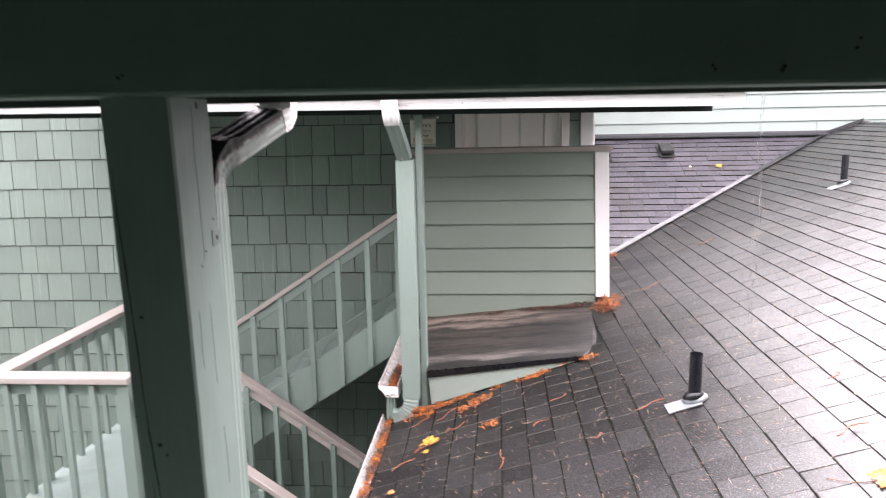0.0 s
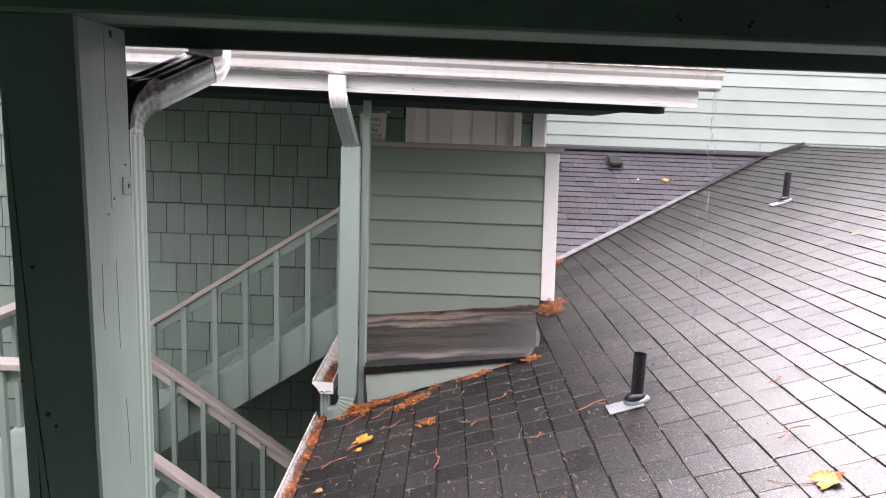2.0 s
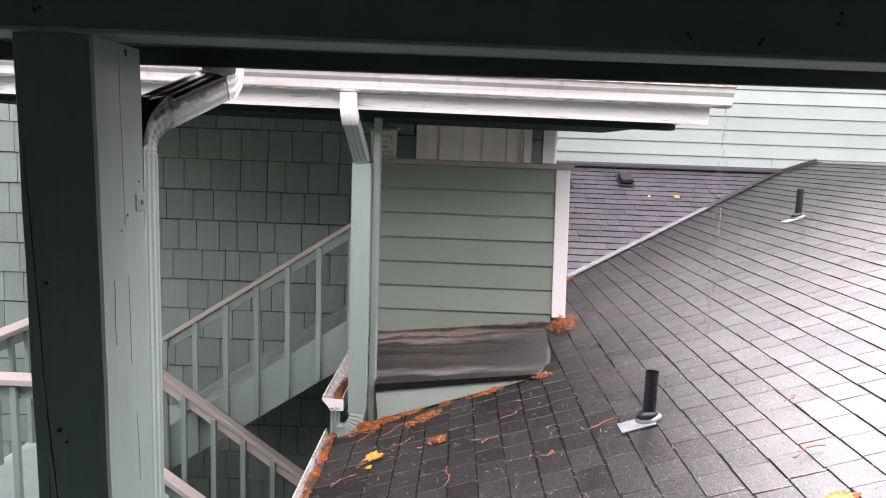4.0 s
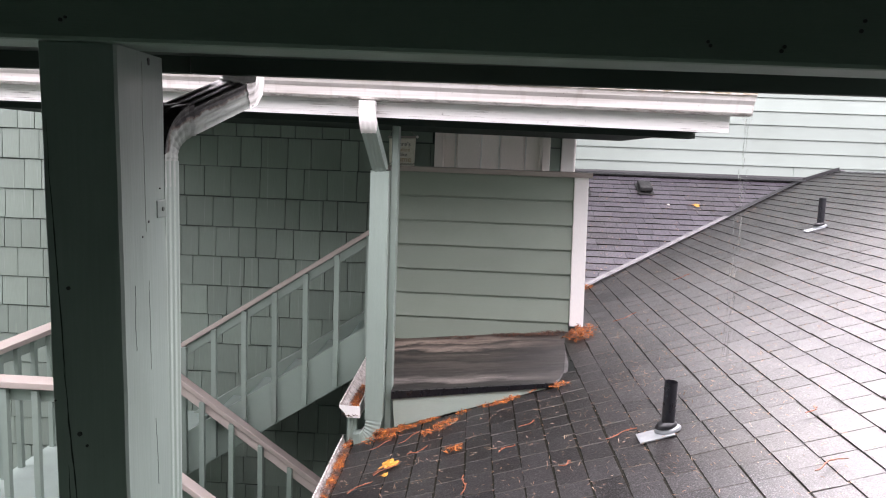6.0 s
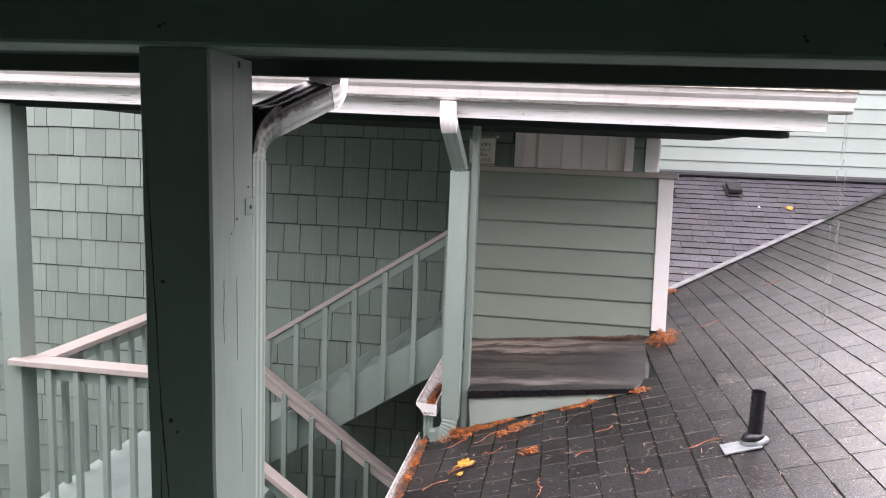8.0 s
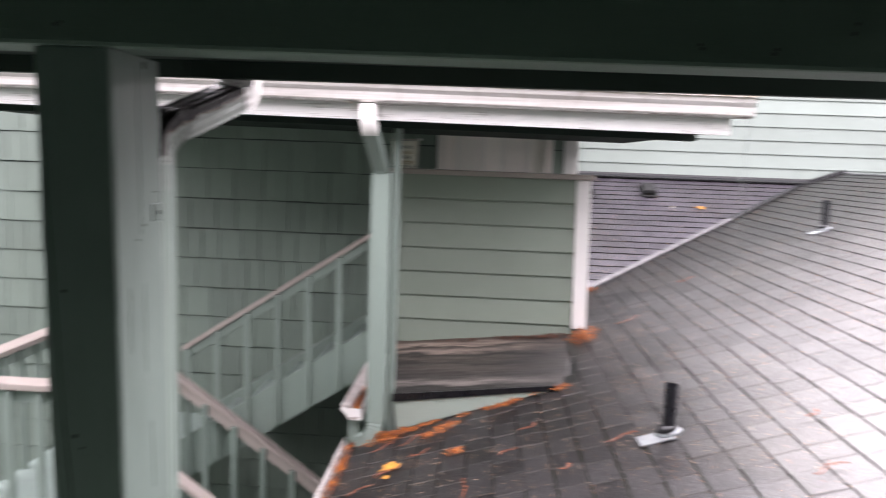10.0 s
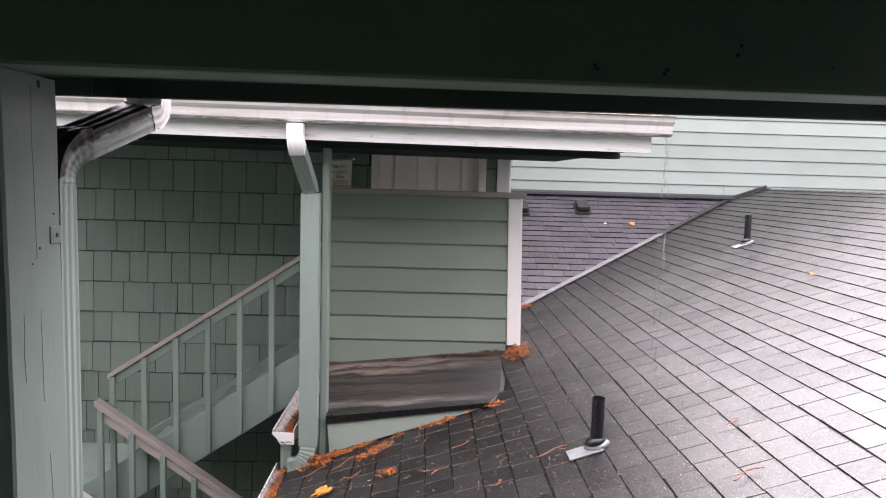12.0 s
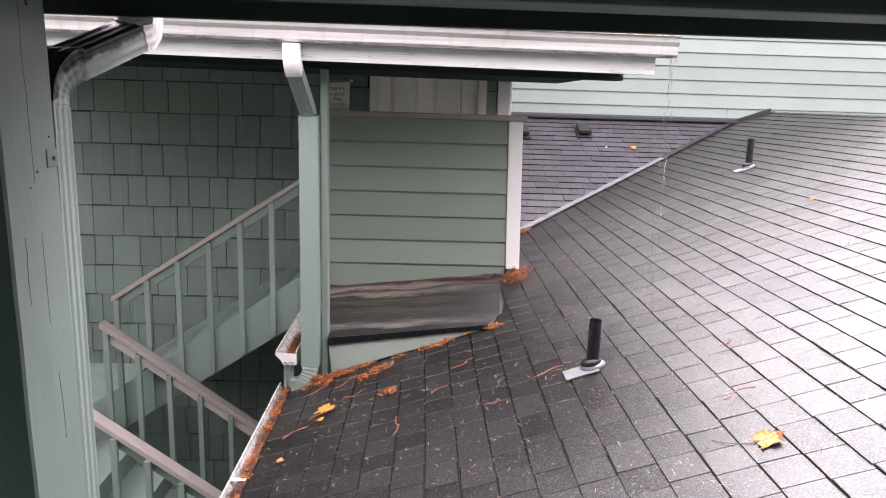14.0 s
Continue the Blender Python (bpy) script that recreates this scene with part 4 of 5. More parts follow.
def box_vent(x, y, w):
    v = empty("roof_vent", "low black plastic roof vent on the far slope", "roof vent", group="box vents")
    m = Matrix.Translation((x, y, FZ + FB * y)) @ Matrix.Rotation(math.atan(FB), 4, "X")
    bm = bmesh.new()
    box(bm, (-w / 2, -0.10, 0.035), (w / 2, 0.14, 0.085), 0.012, m)
    part("hood", bm, M_NAIL, v)
    bm = bmesh.new()
    box(bm, (-w * 0.42, -0.06, 0.0), (w * 0.42, 0.12, 0.04), 0.004, m)
    part("throat", bm, M_DRIP, v)
    bm = bmesh.new()
    box(bm, (-w * 0.62, -0.14, 0.012), (w * 0.62, 0.2, 0.018), 0.0, m)
    part("base", bm, M_NAIL, v)


box_vent(1.93, 8.80, 0.15)
box_vent(1.16, 8.72, 0.16)

# valley tin, wall flashings
valley = empty("valley_flashing", "bare tin valley flashing between the two slopes", "flashing")
ya, yb = 6.42, FAR_Y
a = Vector((valley_x(ya), ya, FZ + FB * ya))
b = Vector((valley_x(yb), yb, FZ + FB * yb))
d = (b - a).normalized()
side = Vector((d.y, -d.x, 0)).normalized()


def valley_strip(name, t0, t1, w, lift, material):
    bm = bmesh.new()
    rows_ = []
    for t in (t0, t1):
        p = a + (b - a) * t
        line = []
        for s_ in (-w, -w * 0.16, 0, w * 0.16, w):
            q = p + side * s_
            z = roof_z(q.x) if s_ > 0 else FZ + FB * q.y
            line.append(bm.verts.new((q.x, q.y, z + lift + (0.009 if s_ == 0 else 0))))
        rows_.append(line)
    for i in range(4):
        bm.faces.new((rows_[0][i], rows_[0][i + 1], rows_[1][i + 1], rows_[1][i]))
    ex = bmesh.ops.extrude_face_region(bm, geom=list(bm.faces))
    bmesh.ops.translate(bm, vec=(0, 0, -0.003), verts=[v for v in ex["geom"] if isinstance(v, bmesh.types.BMVert)])
    return part(name, bm, material, valley)


valley_strip("tin", 0.0, 0.60, 0.036, 0.016, M_VALLEY)
valley_strip("tin", 0.60, 1.0, 0.040, 0.015, M_RUBBER)["label"] = "dark stained tin"
apron = empty("wall_flashing", "dark apron flashing where the roof meets the wall", "flashing")
zf = FZ + FB * FAR_Y
bm = bmesh.new()
extrude_profile(bm, [(FAR_Y - 0.02, zf + 0.05), (FAR_Y - 0.028, zf + 0.05), (FAR_Y - 0.034, zf + 0.026), (FAR_Y - 0.10, zf + 0.0), (FAR_Y - 0.10, zf - 0.006), (FAR_Y - 0.02, zf + 0.02)], CORNER_X + 0.03, 4.03)
part("apron", bm, M_RUBBER, apron)
bm = bmesh.new()
xa, xb = 4.0, RIDGE_X
vs = [(xa, roof_z(xa) + 0.0), (xb, roof_z(xb) + 0.01), (xb, roof_z(xb) + 0.05), (xa, roof_z(xa) + 0.04)]
p = [bm.verts.new((x, FAR_Y - 0.045, z)) for x, z in vs]
q = [bm.verts.new((x, FAR_Y - 0.022, z)) for x, z in vs]
bm.faces.new(p)
bm.faces.new(q[::-1])
for i in range(4):
    bm.faces.new((p[i], q[i], q[(i + 1) % 4], p[(i + 1) % 4]))
part("step", bm, M_RUBBER, apron)
bm = bmesh.new()
bmesh.ops.create_icosphere(bm, subdivisions=2, radius=0.026, matrix=Matrix.Translation((RIDGE_X + 0.02, FAR_Y - 0.08, roof_z(RIDGE_X) + 0.01)) @ Matrix.Diagonal((1.6, 1, 0.5, 1)))
part("patch", bm, M_VALLEY, apron, "lump of sealant and tin")

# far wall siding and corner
lap_boards(wall_far, CORNER_X + 0.005, 6.62, FAR_Y + 0.018, 0.9, 1.6195 + 0.1705 * 15, 0.1705, M_SIDING_FAR_LIT, shadow_gap=0.011)
boxpart("corner_board", (6.622, FAR_Y - 0.012, -3.0), (6.75, FAR_Y + 0.21, 4.2), M_WHITE, wall_far, 0.004, "white corner board")
bm = bmesh.new()
box(bm, (3.888, FAR_Y - 0.005, 1.46), (3.894, FAR_Y + 0.003, 1.62))
part("joint_cover", bm, M_TRIMGREEN, wall_far)
far_eave = empty("roof_far_building", "brown-edged eave of the far house", "roof", kind="structure")
bm = bmesh.new()
extrude_profile(bm, [(FAR_Y - 0.4, 4.05), (FAR_Y + 6, 4.05), (FAR_Y + 6, 4.25), (FAR_Y - 0.4, 4.25)], CORNER_X, 6.9)
part("slab", bm, M_TAUPE, far_eave)
bm = bmesh.new()
tri = [(6.76, 2.66), (7.06, 2.84), (6.76, 2.86)]
p = [bm.verts.new((x, FAR_Y - 0.02, z)) for x, z in tri]
q = [bm.verts.new((x, FAR_Y + 0.25, z)) for x, z in tri]
bm.faces.new(p)
bm.faces.new(q[::-1])
for i in range(3):
    bm.faces.new((p[i], q[i], q[(i + 1) % 3], p[(i + 1) % 3]))
part("barge_board", bm, M_TWIG, far_eave, "brown barge board end")

# parapet siding
lap_boards(panel, -0.74, 0.628, PANEL_Y + 0.003, 0.24, 1.304 + 0.182, 0.182, M_SIDING, shadow_gap=0.016)

# ---- gutter water ----
water = empty("gutter_drip", "thin strands of rainwater falling off the gutter end", "water")
rnd = random.Random(11)
for k in range(7):
    x, y = 1.262 + rnd.uniform(-0.02, 0.03), 3.77 + rnd.uniform(-0.02, 0.04)
    z = 1.865
    end = roof_z(x) + 0.02
    while z > end + 0.05:
        L = rnd.uniform(0.03, 0.16) * (1 if k < 4 else 0.7)
        if rnd.random() < (0.75 if z > 1.4 else 0.5):
            bm = bmesh.new()
            tube(bm, (x, y, z), (x + rnd.uniform(-0.006, 0.002), y, max(z - L, end)), rnd.uniform(0.0012, 0.003), 6, 0.001)
            part("strand", bm, M_WATER, water)
        z -= L + rnd.uniform(0.01, 0.10)

# ---- distance beyond the far corner ----
tree = empty("tree", "tree with thin yellowing autumn foliage beyond the houses", "tree", (18.1, 22.1, -3.0))
bm = bmesh.new()
tube(bm, (0, 0, 0), (0.1, 0, 3.6), 0.22, 10, 0.12)
for k in range(9):
    an = k * 2.4
    tube(bm, (0.05, 0, 1.8 + 0.2 * k), (1.5 * math.cos(an), 1.5 * math.sin(an), 3.0 + 0.25 * k), 0.07, 6, 0.015)
part("trunk", bm, M_TWIG, tree)
verts, faces = [], []
rnd = random.Random(21)
for k in range(2600):
    an, h = rnd.uniform(0, 6.283), rnd.random()
    r = (1.9 - 1.1 * h) * math.sqrt(rnd.random()) * (1 + 0.3 * math.sin(3 * an))
    c = Vector((r * math.cos(an), r * math.sin(an), 2.4 + 3.0 * h))
    u = Vector((rnd.gauss(0, 1), rnd.gauss(0, 1), rnd.gauss(0, 1))).normalized() * 0.07
    v = u.orthogonal().normalized() * 0.05
    n0 = len(verts)
    verts += [c - u, c + v, c + u, c - v]
    faces.append((n0, n0 + 1, n0 + 2, n0 + 3))
me = bpy.data.meshes.new("crown")
me.from_pydata([tuple(v) for v in verts], [], faces)
me.materials.append(M_LEAFGREEN)
crown = new("crown", me)
crown.parent = tree

# ---- leaf litter ----
def leaf(name, x, y, size, turn, material, label, lobes=5, curl=0.25, seed=0, far=False):
    """A curled, lobed fallen leaf with a stalk."""
    rnd = random.Random(seed)
    ob = empty(name, label, "leaf")
    bm = bmesh.new()
    c = bm.verts.new((0, 0, 0.004))
    ring = []
    n = 40
    for k in range(n):
        an = 2 * math.pi * k / n
        lob = abs(math.sin(an * lobes / 2 + 0.4)) ** 0.6
        r = size * (0.42 + 0.58 * lob) * (1 + rnd.uniform(-0.08, 0.08))
        if abs(an - math.pi) < 0.35:
            r *= 0.5
        xx, yy = r * math.cos(an), r * 0.85 * math.sin(an)
        zz = curl * (xx * xx + yy * yy) / size * rnd.uniform(0.3, 1.0) + 0.004 + 0.05 * size * math.sin(5 * an)
        ring.append(bm.verts.new((xx, yy, max(0.002, zz))))
    mid = [bm.verts.new((v.co.x * 0.5, v.co.y * 0.5, v.co.z * 0.35 + 0.004 + rnd.uniform(0, 0.04) * size)) for v in ring]
    for k in range(n):
        j = (k + 1) % n
        bm.faces.new((c, mid[k], mid[j]))
        bm.faces.new((mid[k], ring[k], ring[j], mid[j]))
    ex = bmesh.ops.extrude_face_region(bm, geom=list(bm.faces))
    bmesh.ops.translate(bm, vec=(0, 0, 0.0012), verts=[v for v in ex["geom"] if isinstance(v, bmesh.types.BMVert)])
    bl = part("blade", bm, material, ob)
    bm = bmesh.new()
    tube(bm, (-size * 0.2, 0, 0.006), (-size * 1.0, size * 0.12, 0.012), size * 0.02, 6)
    tube(bm, (-size * 1.0, size * 0.12, 0.012), (-size * 1.6, size * 0.35, 0.006), size * 0.02, 6)
    part("stalk", bm, M_TWIG, ob)
    if far:
        ob.matrix_world = Matrix.Translation((x, y, FZ + FB * y + 0.012)) @ Matrix.Rotation(math.atan(FB), 4, "X") @ Matrix.Rotation(turn, 4, "Z")
    else:
        ob.matrix_world = on_roof(x, y, turn, 0.006)
    return ob


LOBES = [(0, 1.0), (7, 0.80), (12, 0.84), (20, 0.70), (27, 0.66), (36, 0.74), (43, 0.72), (50, 0.94), (58, 0.70), (66, 0.72), (76, 0.60), (86, 0.58), (97, 0.62), (104, 0.58), (116, 0.74), (126, 0.50), (140, 0.42), (160, 0.30), (176, 0.10)]


def maple_leaf(x, y, size, turn, label):
    """A big fallen maple leaf, creased along its midrib, one half folded up over the other."""
    rnd = random.Random(8)
    ob = empty("maple_leaf", label, "leaf")
    angles = [radians(an) for an, r in LOBES] + [radians(360 - an) for an, r in LOBES[:0:-1]]
    radii = [r for an, r in LOBES] + [r for an, r in LOBES[:0:-1]]
    bm = bmesh.new()
    centre = bm.verts.new((-0.1 * size, 0, 0.004))
    rings = []
    for f_ in (0.4, 0.75, 1.0):
        ring = []
        for an, r in zip(angles, radii):
            rr = size * r * f_ * (1 + rnd.uniform(-0.05, 0.05))
            u, v = rr * math.cos(an), rr * math.sin(an)
            crease = 0.20 * v if v > 0 else -0.03 * v       # the folded half stands up
            curl_ = 0.22 * rr * f_ * math.sin(an * 5 + 0.7) + 0.10 * rr * f_
            ring.append(bm.verts.new((u, v * (0.72 if v > 0 else 0.95), max(0.001, 0.004 + crease + curl_ * 0.35))))
        rings.append(ring)
    n = len(angles)
    for k in range(n):
        j = (k + 1) % n
        bm.faces.new((centre, rings[0][k], rings[0][j]))
        for a_, b_ in zip(rings, rings[1:]):
            bm.faces.new((a_[k], b_[k], b_[j], a_[j]))
    ex = bmesh.ops.extrude_face_region(bm, geom=list(bm.faces))
    bmesh.ops.translate(bm, vec=(0, 0, 0.0010), verts=[v for v in ex["geom"] if isinstance(v, bmesh.types.BMVert)])
    part("blade", bm, M_MAPLE, ob)
    bm = bmesh.new()
    for an, L in ((0, 0.9), (50, 0.8), (-50, 0.8), (112, 0.5), (-112, 0.5)):
        up = 0.14 if an > 0 else 0.02
        d_ = Vector((math.cos(radians(an)), 0.75 * math.sin(radians(an)), 0.012 + up * math.sin(radians(abs(an)))))
        tube(bm, Vector((-0.1 * size, 0, 0.0060)), Vector((-0.1 * size, 0, 0.0065)) + d_ * size * L * 0.8, size * 0.012, 5, size * 0.004)
    part("vein", bm, M_TAUPE, ob)
    bm = bmesh.new()
    pts = [Vector((-0.1 - 0.16 * k, 0.012 * k * k, 0.07 - 0.005 * k)) * size for k in range(11)]
    for p, q in zip(pts, pts[1:]):
        tube(bm, p, q, size * 0.02, 6)
    part("stalk", bm, M_TWIG, ob)
    ob.matrix_world = on_roof(x, y, turn, 0.0)


maple_leaf(1.165, 2.20, 0.080, 0.05, "curled orange maple leaf on the wet shingles")
leaf("yellow_leaf", -0.50, 3.57, 0.068, 1.0, M_YELLOW, "flat yellow leaf near the eave gutter", 3, 0.05, 3)
leaf("yellow_leaf", -0.505, 3.45, 0.026, 0.4, M_YELLOW, "small yellow leaf near the eave gutter", 3, 0.1, 4)
leaf("yellow_leaf", 2.44, 8.41, 0.055, 0.2, M_YELLOW, "small yellow leaf on the far slope", 3, 0.1, 7, True)
leaf("fallen_leaf", 2.12, 8.40, 0.022, 0.6, M_CLOTH, "bleached scrap of leaf on the far slope", 3, 0.1, 9, True)
leaf("fallen_leaf", 2.67, 4.83, 0.028, 0.5, M_MAPLE, "small orange leaf stuck to the shingles", 3, 0.1, 5)
leaf("fallen_leaf", -0.645, 3.10, 0.026, 0.9, M_MAPLE, "small orange leaf by the eave", 3, 0.1, 6)

for x, y, L, turn in ((1.21, 2.53, 0.12, 0.3), (1.36, 2.98, 0.08, 0.7), (-0.10, 3.10, 0.19, 1.5), (-0.50, 3.50, 0.16, 0.6), (-0.62, 3.36, 0.14, 0.5), (0.10, 3.38, 0.09, 0.4), (0.22, 3.62, 0.10, 0.5), (0.62, 3.22, 0.16, 0.2), (1.02, 5.15, 0.20, 0.35), (-0.42, 3.86, 0.15, 0.7), (-0.58, 3.86, 0.13, 0.5), (-0.62, 2.52, 0.1, 2.0), (0.35, 3.05, 0.06, 0.4), (-0.36, 3.63, 0.10, 0.3), (1.62, 5.9, 0.16, 0.3)):
    bm = bmesh.new()
    rnd = random.Random(int(x * 1000 + y * 77))
    pts = [Vector((L * (k / 12 - 0.5), 0.012 * math.sin(k * 0.5 + y * 9) + rnd.uniform(-0.001, 0.001), 0.003)) for k in range(13)]
    for p, q in zip(pts, pts[1:]):
        tube(bm, p, q, 0.0024, 6)
        if rnd.random() < 0.4:
            tube(bm, q, q + Vector((rnd.uniform(0.0, 0.02), rnd.uniform(-0.02, 0.02), 0.002)), 0.0018, 5)
    ob = thing("twig", bm, M_TWIG, "thin red cedar twig lying on the shingles", "twig", "fallen twigs")
    ob.matrix_world = on_roof(x, y, turn, 0.017)


def needle_pile(name, spots, material, label, seed, length=0.045, thick=0.0013):
    """Heaps of short needles: spots of (x, y, z, rx, ry, height, count)."""
    rnd = random.Random(seed)
    verts, faces = [], []
    for x, y, z, rx, ry, h, n in spots:
        for k in range(n):
            an, r = rnd.uniform(0, 6.283), 1.5 * rnd.random()
            px, py = x + rx * r * math.cos(an), y + ry * r * math.sin(an)
            base = z if z is not None else roof_z(px) + 0.014
            c = Vector((px, py, base + h * rnd.random() * max(0.0, 1 - r * r) + 0.002))
            d_ = Vector((rnd.gauss(0, 1), rnd.gauss(0, 1), rnd.gauss(0, 0.35))).normalized() * length * rnd.uniform(0.4, 1.1) / 2
            u = d_.cross(Vector((0, 0, 1))).normalized() * thick * rnd.uniform(0.7, 1.8)
            w = Vector((0, 0, thick))
            n0 = len(verts)
            verts += [c - d_ - u, c - d_ + u, c + d_ + u, c + d_ - u, c + w * 1.5 - d_ * 0.2, c + w * 1.5 + d_ * 0.2]
            faces += [(n0, n0 + 1, n0 + 4), (n0 + 1, n0 + 2, n0 + 5, n0 + 4), (n0 + 2, n0 + 3, n0 + 5), (n0 + 3, n0, n0 + 4, n0 + 5)]
    me = bpy.data.meshes.new(name)
    me.from_pydata([tuple(v) for v in verts], [], faces)
    me.materials.append(material)
    return tagged(new(name, me), label, "leaf litter", kind="stuff")


rnd = random.Random(31)
spots = []
for x, y, n in ((-0.43, 4.04, 70), (-0.36, 4.07, 60), (-0.25, 3.96, 45), (-0.12, 4.06, 22), (0.0, 4.08, 12), (0.07, 4.06, 80), (0.15, 4.08, 80), (0.3, 4.11, 8), (-0.30, 4.08, 30)):
    spots.append((x, y, None, rnd.uniform(0.03, 0.055), rnd.uniform(0.012, 0.022), 0.007, n))
spots += [(-0.56, 4.03, None, 0.06, 0.045, 0.025, 170), (-0.49, 4.06, None, 0.04, 0.03, 0.02, 90), (-0.60, 3.97, None, 0.09, 0.03, 0.010, 60), (-0.62, 4.05, None, 0.05, 0.04, 0.035, 90), (-0.33, 3.88, None, 0.035, 0.03, 0.008, 50), (-0.26, 3.90, None, 0.05, 0.025, 0.008, 50), (-0.16, 3.55, None, 0.035, 0.03, 0.008, 60), (-0.20, 3.97, None, 0.04, 0.02, 0.006, 30)]
spots += [(0.68, 4.98, None, 0.06, 0.07, 0.06, 230), (0.63, 5.08, None, 0.05, 0.04, 0.03, 60), (0.75, 5.10, None, 0.04, 0.06, 0.05, 90), (0.68, 5.15, None, 0.05, 0.05, 0.05, 90), (0.93, 6.50, None, 0.05, 0.06, 0.03, 110), (0.43, 4.10, None, 0.04, 0.03, 0.01, 60)]
needle_pile("cedar_litter", spots, M_NEEDLE, "heaps of wet orange cedar needles on the roof edges", 41)
gut = []
y = 1.7
while y < 4.12:
    gut.append((EAVE_X - 0.026 + 0.010 * rnd.random(), y, roof_z(EAVE_X) - 0.010, 0.022, 0.05, 0.03, rnd.choice((25, 50, 80, 110))))
    y += 0.055
for k in range(8):
    gut.append((-0.79, 4.09 + 0.06 * k, 0.045, 0.03, 0.04, 0.04, 70))
needle_pile("gutter_litter", [g_ for k, g_ in enumerate(gut) if k % 9 not in (4, 5, 8)], M_NEEDLE, "orange needles clogging the gutters", 43)
needle_pile("gutter_litter", [g_ for k, g_ in enumerate(gut) if k % 9 in (3, 4, 5, 7, 8)], M_DULL, "rotten brown needles and sludge in the gutters", 49)
shelf = []
for k in range(22):
    t = rnd.uniform(0.0, 1.0)
    shelf.append((-0.5 + 1.1 * t, 5.20 + rnd.uniform(-0.02, 0.05), 0.207 + 0.118 * t + 0.006, 0.06, 0.025, 0.008, int(10 + 30 * t)))
needle_pile("shelf_litter", shelf, M_DULL, "reddish needles along the foot of the guard wall", 44)
loose = []
for k in range(2100):
    x, y = rnd.uniform(-0.74, 2.4), rnd.uniform(1.9, 5.2)
    if x > 1.4 and rnd.random() < 0.6:
        continue
    if y > 4.05 and x < 0.75:
        continue
    loose.append((x, y, None, 0.05, 0.05, 0.002, rnd.choice((1, 1, 2))))
needle_pile("loose_needles", loose, M_PALE, "single pale needles strewn over the shingles", 45, 0.022, 0.0007)
loose = []
for k in range(950):
    x, y = rnd.uniform(0.75, 4.2), rnd.uniform(3.5, 9.0)
    if x > valley_x(min(y, 9.2)) + 0.08 or y < 6.3:
        loose.append((x, y, None, 0.05, 0.05, 0.002, 1))
needle_pile("loose_needles", loose, M_PALE, "single pale needles strewn over the upper shingles", 46, 0.028, 0.0011)
loose = []
for k in range(260):
    y = rnd.uniform(6.6, 9.1)
    x = rnd.uniform(0.75, max(0.8, valley_x(y) - 0.1))
    loose.append((x, y, FZ + FB * y + 0.018, 0.0, 0.0, 0.002, 1))
needle_pile("loose_needles", loose, M_PALE, "single pale needles strewn over the far slope", 47, 0.035, 0.0013)

grit = []
for k in range(620):
    x = 1.28 - 4.4 * rnd.random() ** 1.5
    grit.append((x, 3.736 + 0.006 * rnd.random(), 1.9885 + lean(x), 0.006, 0.004, 0.004, rnd.choice((1, 2, 3))))
needle_pile("gutter_grit", grit, M_TWIG, "crumbs of moss and dirt along the gutter lip", 48, 0.012, 0.002)

# ---- shake shingles ----
ROW = 0.2655
rnd = random.Random(51)
singles, verts, faces = 0, [], []
shake_data = {}
z = 0.109 - ROW * 11
row = 0
while z < 1.85:
    x = -6.5 + rnd.uniform(0, 0.15)
    while x < CORNER_X - 0.10:
        w = rnd.choice((0.13, 0.155, 0.18, 0.205, 0.235, 0.26))
        x1 = min(x + w, CORNER_X - 0.095)
        covers_door = z + ROW > DOOR_Z0 and x1 > DOOR_X0 - 0.07 and x < DOOR_X1 + 0.07
        if covers_door:
            if x < DOOR_X0 - 0.075:
                x1 = DOOR_X0 - 0.07
            else:
                x = DOOR_X1 + 0.07
                continue
        w = round(x1 - x, 3)
        if w > 0.02:
            dz = rnd.uniform(-0.003, 0.003)
            t = rnd.choice((0.0, 0.002, 0.004))
            g_ = w - 0.006
            # Tops stop short, so the dark backing draws a shadow line under each row.
            box_pts = [(0, -0.020 - t, 0), (g_, -0.020 - t, 0), (g_, 0.010, 0), (0, 0.010, 0), (0, -0.010, ROW - 0.010), (g_, -0.010, ROW - 0.010), (g_, 0.010, ROW - 0.010), (0, 0.010, ROW - 0.010)]
            quads = [(0, 1, 5, 4), (1, 2, 6, 5), (3, 0, 4, 7), (0, 3, 2, 1), (4, 5, 6, 7)]
            near = -2.9 < x < -0.75 and -0.80 < z < 1.8
            if near and singles < 290:
                key = (w, t)
                if key not in shake_data:
                    me = bpy.data.meshes.new("shake")
                    me.from_pydata(box_pts, [], quads)
                    me.materials.append(M_SHAKE)
                    shake_data[key] = me
                ob = new("shake", shake_data[key])
                ob.location = (x, WALL_Y, z + dz)
                ob.parent = wall_shake
                singles += 1
            else:
                n0 = len(verts)
                verts += [(a_ + x, b_ + WALL_Y, c_ + z + dz) for a_, b_, c_ in box_pts]
                faces += [tuple(i + n0 for i in f_) for f_ in quads]
        x = x1
    z += ROW
    row += 1
me = bpy.data.meshes.new("shakes")
me.from_pydata(verts, [], faces)
me.materials.append(M_SHAKE_JOINED)
ob = tagged(new("shakes", me), kind="stuff")
ob.parent = wall_shake

# ---- roof shingles ----
COURSE, PHASE = 0.133, 0.967
cosr = math.cos(math.atan(SLOPE))
rnd = random.Random(61)
TAB_Q = [(8, 9, 11, 10), (4, 7, 6, 5), (0, 4, 5, 1), (1, 5, 6, 2, 11, 9), (0, 1, 9, 8), (3, 7, 4, 0, 8, 10), (10, 11, 2, 3)]
